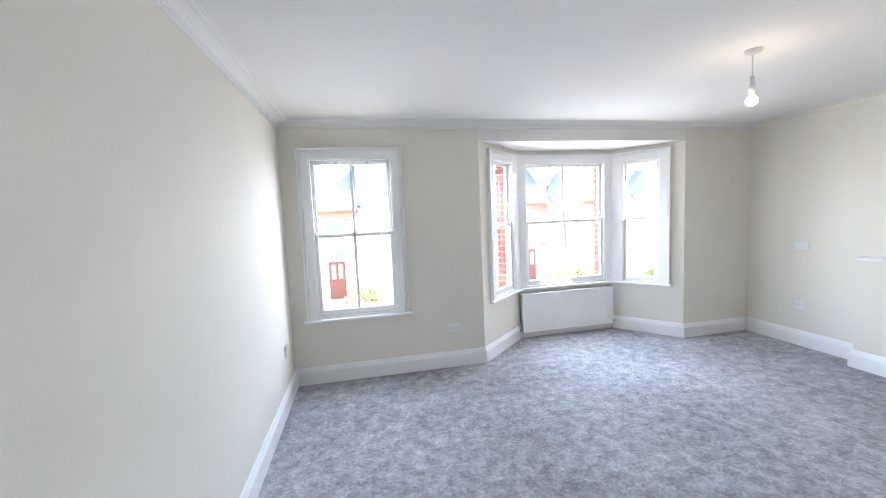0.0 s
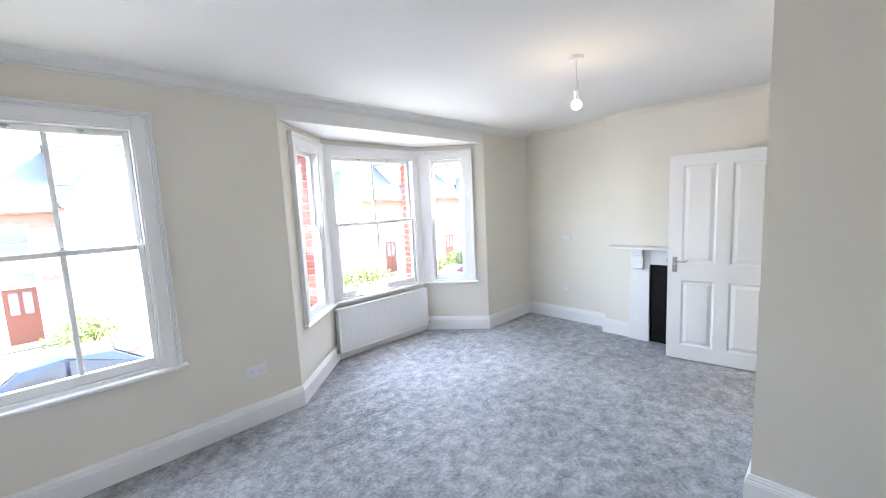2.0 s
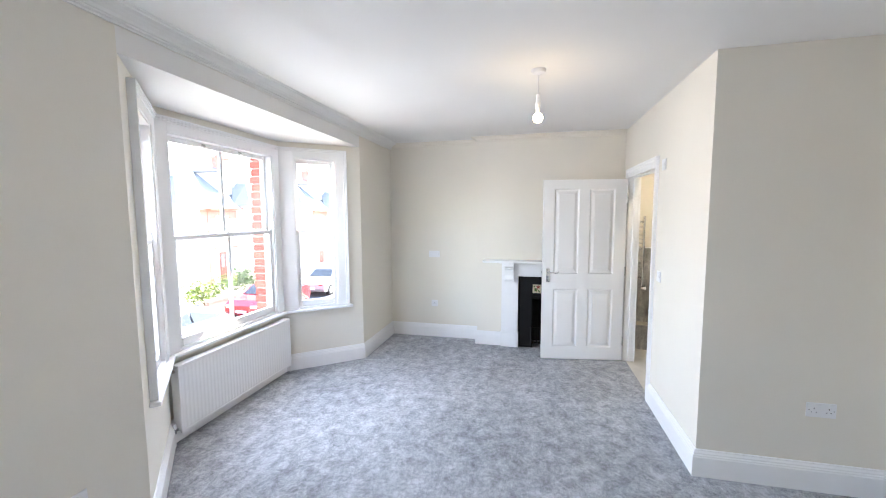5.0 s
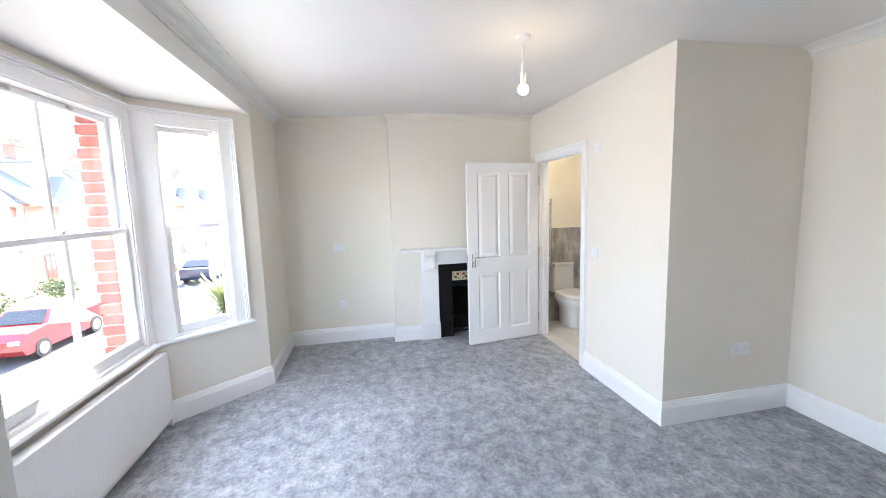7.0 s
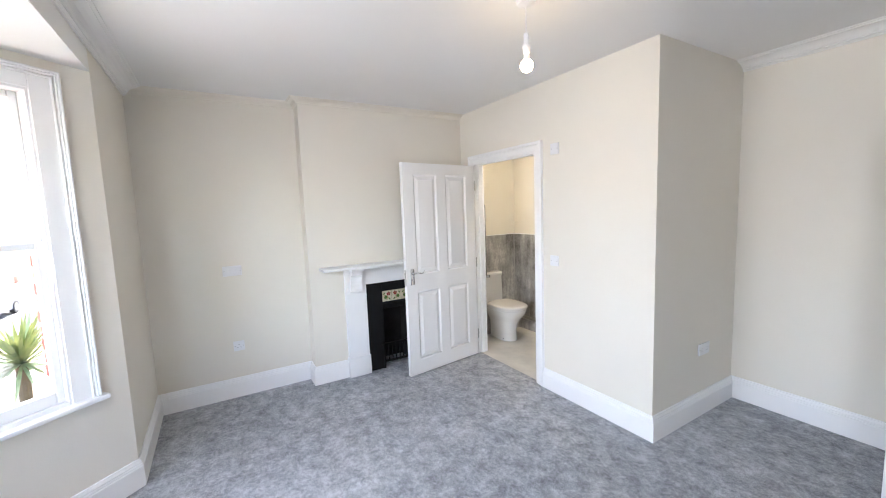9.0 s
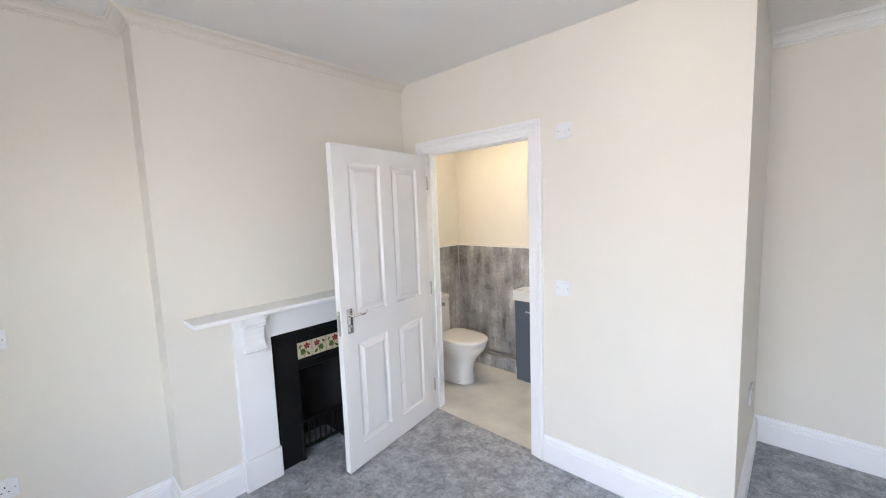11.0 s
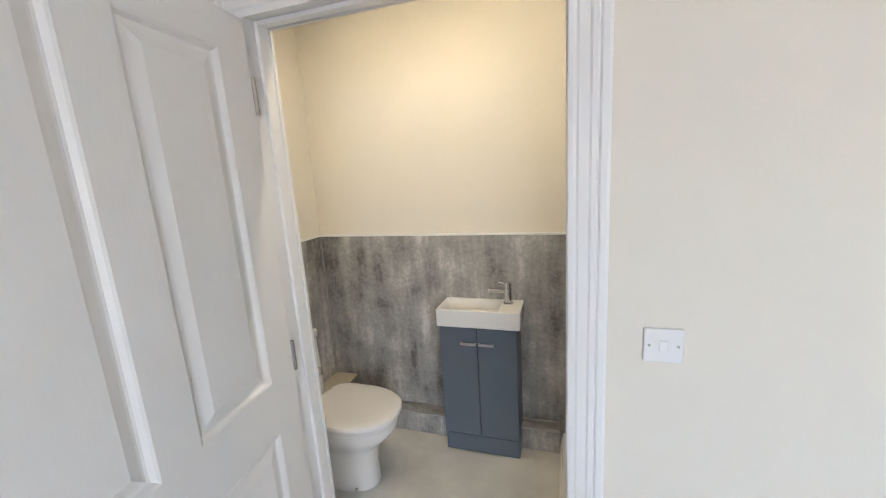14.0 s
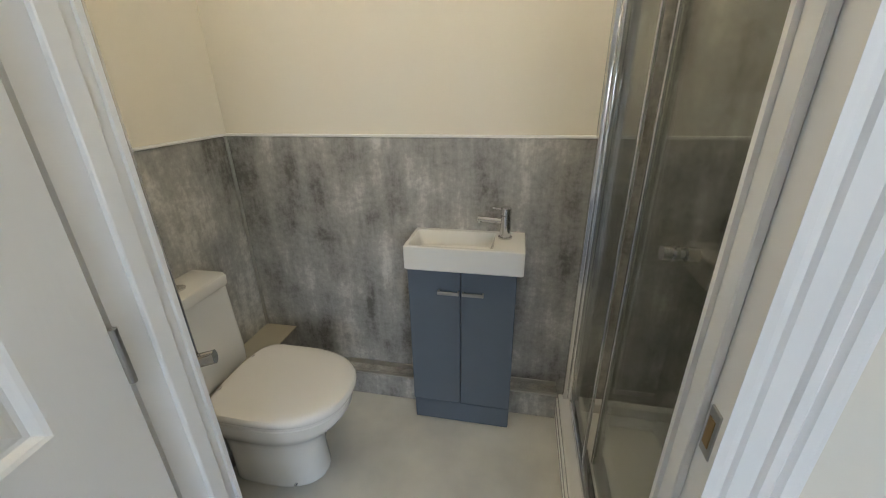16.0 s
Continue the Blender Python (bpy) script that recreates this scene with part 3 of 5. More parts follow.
# hinge edge and swing of the two doors; the visible face looks towards the room
panel_door("door", Matrix.Translation((3.750, 1.459, 0.012)) @ Matrix.Rotation(radians(97.75), 4, 'Z') @ Matrix.Scale(-1, 4, (0, 1, 0)), 0.872, 1.988,
           "white four-panel door standing open with chrome lever handle", "door")
panel_door("door", Matrix.Translation((0.385, 0.375, 0.012)) @ Matrix.Rotation(radians(48.5), 4, 'Z'), 0.80, 1.985,
           "white four-panel bedroom door standing open beside the rear wall", "door")


def architrave(name, x0, x1, z, y, out, wall_in, label):
    """Lining and architrave of a doorway in a wall across y; out: the way the room lies."""
    th = thing(name, label, "door frame", kind="structure")
    lo, hi = min(y, wall_in), max(y, wall_in)
    for n, b in (("jamb", (x0 - 0.03, x0, lo, hi, 0, z)), ("jamb", (x1, x1 + 0.03, lo, hi, 0, z)), ("head", (x0 - 0.03, x1 + 0.03, lo, hi, z, z + 0.03))):
        bm = bm_new()
        box(bm, *b)
        part(n, bm, M_TRIM, th)
    bm = bm_new()
    s0, s1 = (hi - 0.075, hi - 0.042) if out > 0 else (lo + 0.042, lo + 0.075)
    box(bm, x0, x0 + 0.013, s0, s1, 0, z, 0.002, 1)
    box(bm, x1 - 0.013, x1, s0, s1, 0, z, 0.002, 1)
    box(bm, x0 + 0.013, x1 - 0.013, s0, s1, z - 0.013, z, 0.002, 1)
    part("door_stop", bm, M_TRIM, th)
    for face, sg in ((y, out), (wall_in, -out)):
        prof = [(-0.006, 0.0), (-0.006, 0.010), (0.002, 0.012), (0.008, 0.012), (0.012, 0.016), (0.030, 0.018), (0.034, 0.023), (0.042, 0.024), (0.046, 0.020), (0.050, 0.026), (0.060, 0.027), (0.066, 0.024), (0.067, 0.0)]
        prof = [(a * 1.25, d) for a, d in prof]
        for side in (-1, 1):
            bm = bm_new()
            xx = x0 if side < 0 else x1
            rings(bm, [[(xx + side * a, face + sg * d, 0) for a, d in prof], [(xx + side * a, face + sg * d, z + a) for a, d in prof]])
            part("architrave", bm, M_TRIM, th)
        bm = bm_new()
        rings(bm, [[(x0 - a, face + sg * d, z + a) for a, d in prof], [(x1 + a, face + sg * d, z + a) for a, d in prof]])
        part("architrave", bm, M_TRIM, th)
    return th


fr = architrave("door_frame_1", DX0, DX1, DZ, YE, 1, EY1, "white moulded architrave round the en-suite doorway")
bm = bm_new()
box(bm, DX0 - 0.001, DX0 + 0.003, YE - 0.036, YE - 0.010, 0.925, 1.0, 0.001, 1)
keep = part("strike_plate", bm, M_STEEL, fr, "metal strike plate on the jamb")
bm = bm_new()
box(bm, DX0 + 0.0025, DX0 + 0.0042, YE - 0.031, YE - 0.017, 0.94, 0.985)
part("keep_hole", bm, M_BRASS, keep, "bare brown keep recess")
architrave("door_frame_2", HX0, HX1, 2.0, YB, 1, YB - 0.12, "white moulded architrave round the bedroom doorway")


def fireplace():
    """Local: x along the breast (from its middle), y out into the room, z up."""
    m = Matrix.Translation((CHX, 2.27, 0)) @ Matrix.Rotation(radians(90), 4, 'Z')
    th = thing("fireplace", "white painted timber fire surround with black cast-iron insert", "fireplace", m)
    for sg in (-1, 1):
        bm = bm_new()
        xa, xb = sorted((sg * 0.325, sg * 0.525))
        box(bm, xa, xb, 0, 0.045, 0.19, 0.80, 0.002, 1)
        lg = part("pilaster", bm, M_TRIM, th)
        bm = bm_new()
        box(bm, xa - 0.008, xb + 0.008, 0, 0.055, 0, 0.19, 0.003, 1)
        part("plinth_block", bm, M_TRIM, lg)
        bm = bm_new()
        box(bm, xa, xb, 0, 0.045, 0.80, 1.038, 0.002, 1)
        part("frieze_block", bm, M_TRIM, lg)
        # scrolled corbel
        cx = sg * 0.43
        outline = [(0.045, 1.055), (0.125, 1.055), (0.128, 1.02), (0.122, 1.0), (0.104, 0.985), (0.090, 0.965), (0.083, 0.93), (0.083, 0.895), (0.090, 0.872), (0.092, 0.850), (0.082, 0.832), (0.064, 0.822), (0.045, 0.822)]
        bm = bm_new()
        rings(bm, [[(cx - 0.052, y, z) for y, z in outline], [(cx + 0.052, y, z) for y, z in outline]])
        corb = part("corbel", bm, M_TRIM, th, "scrolled white corbel")
        for z in (0.840, 0.982):
            bm = bm_new()
            box(bm, cx - 0.058, cx + 0.058, 0.045, 0.096 if z < 0.9 else 0.112, z - 0.005, z + 0.005, 0.003, 1)
            part("bead", bm, M_TRIM, corb)
    bm = bm_new()
    box(bm, -0.325, 0.325, 0, 0.04, 0.880, 1.04, 0.002, 1)
    part("frieze", bm, M_TRIM, th)
    bm = bm_new()
    box(bm, -0.56, 0.56, 0, 0.066, 1.036, 1.056, 0.006, 2)
    part("bed_mould", bm, M_TRIM, th)
    bm = bm_new()
    box(bm, -0.745, 0.745, 0, 0.180, 1.056, 1.079, 0.004, 2)
    part("mantel_shelf", bm, M_TRIM, th, "white mantel shelf with rounded edge")
    bm = bm_new()
    for b in ((-0.322, -0.156, 0.0, 0.018, 0, 0.878), (0.156, 0.322, 0.0, 0.018, 0, 0.878), (-0.156, 0.156, 0.0, 0.018, 0.785, 0.878)):
        box(bm, *b, bevel=0.003, seg=1)
    ins = part("iron_insert", bm, M_IRON, th, "black cast-iron fireplace insert")
    for b in ((-0.315, -0.300, 0.018, 0.026, 0, 0.872), (0.300, 0.315, 0.018, 0.026, 0, 0.872), (-0.3, 0.3, 0.018, 0.026, 0.855, 0.872)):
        bm = bm_new()
        box(bm, *b, bevel=0.003, seg=1)
        part("edge_bead", bm, M_IRON, ins)
    bm = bm_new()
    box(bm, -0.156, 0.156, 0.0, 0.012, 0.655, 0.672, 0.002, 1)
    box(bm, -0.156, 0.156, -0.22, 0.006, 0.60, 0.655, 0.01, 1)
    part("hood", bm, M_IRON, ins)
    bm = bm_new()
    for b in ((-0.31, 0.31, -0.30, -0.27, 0, 0.87), (-0.31, -0.156, -0.27, 0.0, 0, 0.87), (0.156, 0.31, -0.27, 0.0, 0, 0.87), (-0.156, 0.156, -0.27, -0.002, 0.78, 0.87)):
        box(bm, *b)
    part("firebox", bm, M_SOOT, ins, "sooty black firebox")
    for i in range(8):
        bm = bm_new()
        x = -0.14 + 0.04 * i
        cyl(bm, (x, -0.02, 0.05), (x, -0.02, 0.23), 0.006, seg=8)
        part("grate_bar", bm, M_IRON, ins)
    bm = bm_new()
    for sg in (-1, 1):
        lathe(bm, [(0.014, 0.0), (0.016, 0.06), (0.010, 0.07), (0.013, 0.16), (0.010, 0.24), (0.018, 0.25), (0.018, 0.262), (0.006, 0.275)], 12, (sg * 0.165, 0.012, 0))
    box(bm, -0.165, 0.165, -0.03, -0.01, 0.225, 0.24)
    box(bm, -0.165, 0.165, -0.03, -0.01, 0.045, 0.06)
    part("grate", bm, M_IRON, ins, "black iron grate", True)
    for i in range(3):
        x0 = -0.1535 + 0.1035 * i
        bm = bm_new()
        box(bm, x0, x0 + 0.1, 0.0, 0.010, 0.676, 0.782, 0.002, 1)
        tl = part("tile", bm, M_TILE_CREAM, ins, "glazed cream tile with painted flowers")
        cx, cz = x0 + 0.05, 0.73

        def petal(px, pz, rx, rz, ang, mat, dep=0.0116):
            b2 = bm_new()
            ca, sa = math.cos(ang), math.sin(ang)
            lp = []
            for a in range(14):
                u, v = 1.3 * rx * math.cos(a * math.pi / 7), 1.25 * rz * math.sin(a * math.pi / 7) * (1 + 0.18 * math.cos(3 * a))
                lp.append((px + ca * u - sa * v, pz + sa * u + ca * v))
            rings(b2, [[(a, 0.009, b) for a, b in lp], [(a, dep, b) for a, b in lp]])
            part("glaze_shape", b2, mat, tl)
        flip = -1 if i == 1 else 1
        for k in range(5):
            a = 0.3 + 1.257 * k
            petal(cx - flip * 0.016 + 0.011 * math.cos(a), cz + 0.022 + 0.010 * math.sin(a), 0.009, 0.006, a, M_TILE_RED, 0.0112 + 0.0002 * k)
        petal(cx - flip * 0.016, cz + 0.022, 0.004, 0.004, 0.0, M_TILE_OCHRE, 0.0126)
        petal(cx + flip * 0.014, cz - 0.012, 0.012, 0.016, 0.4 * flip, M_TILE_GREEN, 0.0118)
        petal(cx - flip * 0.024, cz - 0.030, 0.012, 0.006, 0.9 * flip, M_TILE_GREEN, 0.0121)
        petal(cx + flip * 0.030, cz + 0.026, 0.010, 0.005, -0.8 * flip, M_TILE_GREEN, 0.0123)
        petal(cx - flip * 0.004, cz - 0.018, 0.002, 0.026, 0.35 * flip, M_TILE_OCHRE, 0.0116)
        petal(cx + flip * 0.026, cz + 0.004, 0.0018, 0.022, -0.5 * flip, M_TILE_OCHRE, 0.0117)

fireplace()


def pendant():
    th = thing("pendant_light", "white ceiling pendant with a bare lit bulb", "pendant light", Matrix.Translation((1.93, 2.42, ZC)))
    part("ceiling_rose", lathe(bm_new(), [(0.0, 0.0), (0.047, 0.0), (0.047, -0.012), (0.040, -0.022), (0.018, -0.028), (0.008, -0.034), (0.0, -0.034)]), M_PLASTIC, th, smooth=True)
    bm = bm_new()
    cyl(bm, (0, 0, -0.03), (0, 0, -0.156), 0.0032, seg=10)
    part("flex", bm, M_PLASTIC, th)
    hold = part("lamp_holder", lathe(bm_new(), [(0.0, -0.175), (0.009, -0.175), (0.013, -0.156), (0.0135, -0.205), (0.019, -0.210), (0.019, -0.226), (0.0165, -0.229), (0.0165, -0.248), (0.0, -0.248)]), M_PLASTIC, th, smooth=True)
    part("bulb_cap", lathe(bm_new(), [(0.0, -0.246), (0.0125, -0.246), (0.0135, -0.262), (0.017, -0.278), (0.0, -0.278)]), M_PLASTIC, hold)
    pr = [(0.0, -0.2775)]
    for i in range(13):
        a = math.radians(34 + 146 * i / 12)
        pr.append((max(0.031 * math.sin(a), 0.0004), -0.304 + 0.031 * math.cos(a)))
    part("bulb", lathe(bm_new(), pr), M_BULB, th, "glowing warm round bulb", True)


pendant()


def plate(name, m, w, h, kind, label, cat, group=""):
    """Wall plate; local x along the wall, -y into the room, centred."""
    th = thing(name, label, cat, m, group)
    bm = bm_new()
    box(bm, -w / 2, w / 2, -0.009, 0.0, -h / 2, h / 2, 0.003, 2)
    fp = part("faceplate", bm, M_PLASTIC, th)
    for sx in (-1, 1):
        bm = bm_new()
        cyl(bm, (sx * (w / 2 - 0.012), -0.0085, 0), (sx * (w / 2 - 0.012), -0.0105, 0), 0.0035, seg=10)
        part("screw", bm, M_STEEL, th)
    if kind == "switch":
        bm = bm_new()
        box(bm, -0.009, 0.009, -0.013, -0.008, -0.014, 0.014, 0.002, 2)
        part("rocker", bm, M_PLASTIC, th)
    elif kind == "isolator":
        bm = bm_new()
        box(bm, -0.024, 0.024, -0.012, -0.008, -0.012, 0.012, 0.003, 2)
        part("rocker", bm, M_PLASTIC, th)
    elif kind in ("socket", "double"):
        for cx in ((0,) if kind == "socket" else (-0.036, 0.036)):
            bm = bm_new()
            box(bm, cx - 0.006, cx + 0.006, -0.013, -0.008, 0.022, 0.036, 0.002, 1)
            part("rocker", bm, M_PLASTIC, th)
            # no holes are cut: small black blocks paint their inner shade
            for px, pz, a, b in ((cx, 0.010, 0.002, 0.004), (cx - 0.011, -0.012, 0.003, 0.0018), (cx + 0.011, -0.012, 0.003, 0.0018)):
                bm = bm_new()
                box(bm, px - a, px + a, -0.0098, -0.008, pz - b, pz + b)
                part("painted_pin_hole", bm, M_DARK, th)
    elif kind == "data":
        for cx in (-0.036, 0.0, 0.036):
            bm = bm_new()
            box(bm, cx - 0.010, cx + 0.010, -0.0105, -0.008, -0.012, 0.012, 0.001, 1)
            part("outlet", bm, M_PLASTIC, th)
    return th


RZ = lambda d: Matrix.Rotation(radians(d), 4, 'Z')
T = lambda x, y, z: Matrix.Translation((x, y, z))
# rotation so that -y looks into the room: window wall 0, rear-facing en-suite wall 180, left wall 90, right wall -90
plate("wall_socket", T(0.376, YW, 0.424), 0.146, 0.086, "double", "white plastic double socket below the windows", "socket")
plate("wall_socket", T(XL, 3.917, 0.487) @ RZ(90), 0.086, 0.086, "socket", "white plastic single socket on the side wall", "socket")
plate("outlet_plate", T(XR, 3.698, 1.112) @ RZ(-90), 0.146, 0.086, "data", "white plastic wide outlet plate high on the alcove wall", "outlet plate")
plate("wall_socket", T(XR, 3.698, 0.451) @ RZ(-90), 0.086, 0.086, "socket", "white plastic single socket in the alcove", "socket")
plate("wall_socket", T(XE, 0.80, 0.49) @ RZ(-90), 0.146, 0.086, "double", "white plastic double socket on the en-suite side wall", "socket")
plate("isolator_switch", T(2.675, YE, 2.016) @ RZ(180), 0.086, 0.086, "isolator", "white plastic fan isolator switch beside the door head", "switch")
plate("light_switch", T(2.683, YE, 1.120) @ RZ(180), 0.086, 0.086, "switch", "white plastic light switch beside the doorway", "switch")

# ---- en-suite ----
PZ = 1.212
for nm, b in (("wall_panel", (2.905, 4.360, EY0, 0.397, 0, PZ)), ("wall_panel", (4.362, EX1, EY0, EY1, 0, PZ)), ("wall_panel", (EX0, 2.905, EY0, 0.395, 0, 2.3)), ("wall_panel", (EX0, EX0 + 0.012, 0.396, EY1, 0, 2.3))):
    bm = bm_new()
    box(bm, *b)
    tagged(part(nm, bm, M_PANEL), "grey concrete-effect waterproof wall panel", "wall panel", kind="structure")
bm = bm_new()
box(bm, 2.905, 4.360, 0.380, 0.401, PZ, PZ + 0.010, 0.002, 1)
tagged(part("trim", bm, M_TRIM), "slim white capping trim above the panels", "trim", kind="structure")
bm = bm_new()
box(bm, 4.357, EX1, 0.401, EY1, PZ, PZ + 0.010, 0.002, 1)
tagged(part("trim", bm, M_TRIM), "slim white capping trim above the panels", "trim", kind="structure")
bm = bm_new()
box(bm, 4.350, 4.362, 0.396, 0.408, 0.1, PZ, 0.002, 1)
tagged(part("trim", bm, M_STEEL), "slim metal corner trim between panels", "trim", kind="structure")
for x0, x1 in ((2.94, 4.360),):
    th = thing("pipe_boxing", "low grey panelled pipe boxing along the wall", "boxing", kind="structure")
    bm = bm_new()
    box(bm, x0, x1, 0.397, 0.465, 0, 0.128)
    part("boxing", bm, M_PANEL, th)
    bm = bm_new()
    box(bm, x0, x1, 0.455, 0.470, 0.126, 0.138, 0.002, 1)
    part("edge_trim", bm, M_STEEL, th, "bright metal edge trim")
    bm = bm_new()
    box(bm, x0, x1, 0.397, 0.404, 0.126, 0.150, 0.002, 1)
    part("edge_trim", bm, M_STEEL, th)
th = thing("pipe_boxing", "grey panelled corner pipe boxing behind the toilet", "boxing", kind="structure")
bm = bm_new()
box(bm, 4.205, 4.362, 0.398, 1.25, 0, 0.296, 0.0)
part("boxing", bm, M_PANEL, th)
bm = bm_new()
box(bm, 4.199, 4.362, 0.398, 1.25, 0.2965, 0.303, 0.002, 1)
part("top_board", bm, M_BEIGE, th, "beige top board")


def dshape(xb, xf, yc, hw, z, n=40, flat=0.5):
    """A rounded D in plan: straight back at xb, round front at xf (xf < xb)."""
    pts = []
    L = xb - xf
    for i in range(n):
        a = 2 * math.pi * i / n
        c, s = math.cos(a), math.sin(a)
        ex = 2 / 2.35 if c < 0 else 2 / 6.0
        ey = 2 / 2.35 if c < 0 else 2 / 5.0
        x = (xb - L * 0.42) + (L * 0.42 if c > 0 else L * 0.58) * math.copysign(abs(c) ** ex, c)
        y = yc + hw * math.copysign(abs(s) ** ey, s)
        pts.append((x, y, z))
    return pts


def toilet():
    yc, xb = 0.905, 4.225
    th = thing("toilet", "white close-coupled toilet with closed soft-close seat", "toilet", T(-0.045, -0.024, 0))
    prof = [(0.0, 3.875, 0.105), (0.015, 3.872, 0.108), (0.12, 3.880, 0.104), (0.20, 3.862, 0.112), (0.26, 3.82, 0.140), (0.305, 3.775, 0.168), (0.34, 3.752, 0.180), (0.372, 3.748, 0.183), (0.380, 3.754, 0.178)]
    loops = [dshape(xb - 0.002, xf, yc, hw, z) for z, xf, hw in prof]
    part("pan", rings(bm_new(), loops), M_CERAMIC, th, smooth=True)
    lo = [dshape(4.185, 3.742 + d, yc, 0.186 - d, z) for z, d in ((0.380, 0.006), (0.384, 0.001), (0.396, 0.0), (0.399, 0.004))]
    part("seat_ring", rings(bm_new(), lo), M_SEAT, th, smooth=True)
    lo = [dshape(4.185, 3.730 + d, yc, 0.194 - d, z) for z, d in ((0.399, 0.010), (0.402, 0.003), (0.408, 0.0), (0.420, 0.001), (0.428, 0.006), (0.433, 0.018), (0.4355, 0.045), (0.437, 0.10))]
    part("lid", rings(bm_new(), lo), M_SEAT, th, "glossy white closed lid", True)
    for dy in (-0.075, 0.075):
        bm = bm_new()
        cyl(bm, (4.172, yc + dy - 0.02, 0.425), (4.172, yc + dy + 0.02, 0.425), 0.012)
        part("seat_hinge", bm, M_CHROME, th, smooth=True)

    def cis(x0, x1, hw, z, r=0.03, n=6):
        pts = []
        for cx, cy, a0 in ((x1 - 0.006, yc + hw - 0.006, 0), (x0 + r, yc + hw - r, 90), (x0 + r, yc - hw + r, 180), (x1 - 0.006, yc - hw + 0.006, 270)):
            rr = 0.006 if cx > x1 - 0.01 else r
            for i in range(n):
                a = math.radians(a0 + 90 * i / (n - 1))
                pts.append((cx + rr * math.cos(a), cy + rr * math.sin(a), z))
        return pts
    lo = [cis(4.246, 4.398, 0.152, 0.382), cis(4.242, 4.398, 0.152, 0.45), cis(4.250, 4.398, 0.146, 0.722)]
    part("cistern", rings(bm_new(), lo), M_CERAMIC, th, smooth=True)
    lo = [cis(4.246, 4.398, 0.149, 0.722), cis(4.242, 4.398, 0.152, 0.729), cis(4.242, 4.398, 0.152, 0.755), cis(4.247, 4.397, 0.148, 0.763), cis(4.258, 4.393, 0.136, 0.765)]
    part("cistern_lid", rings(bm_new(), lo), M_CERAMIC, th, smooth=True)
    bm = bm_new()
    lathe(bm, [(0.0, 0.763), (0.026, 0.763), (0.026, 0.769), (0.020, 0.772), (0.0, 0.773)], 24, (4.322, yc, 0))
    part("flush_button", bm, M_CHROME, th, "round chrome flush button", True)
    bm = bm_new()
    cyl(bm, (3.95, yc + 0.1, 0.03), (3.95, yc + 0.108, 0.03), 0.006, seg=12)
    part("fixing_cap", bm, M_CHROME, th)


toilet()


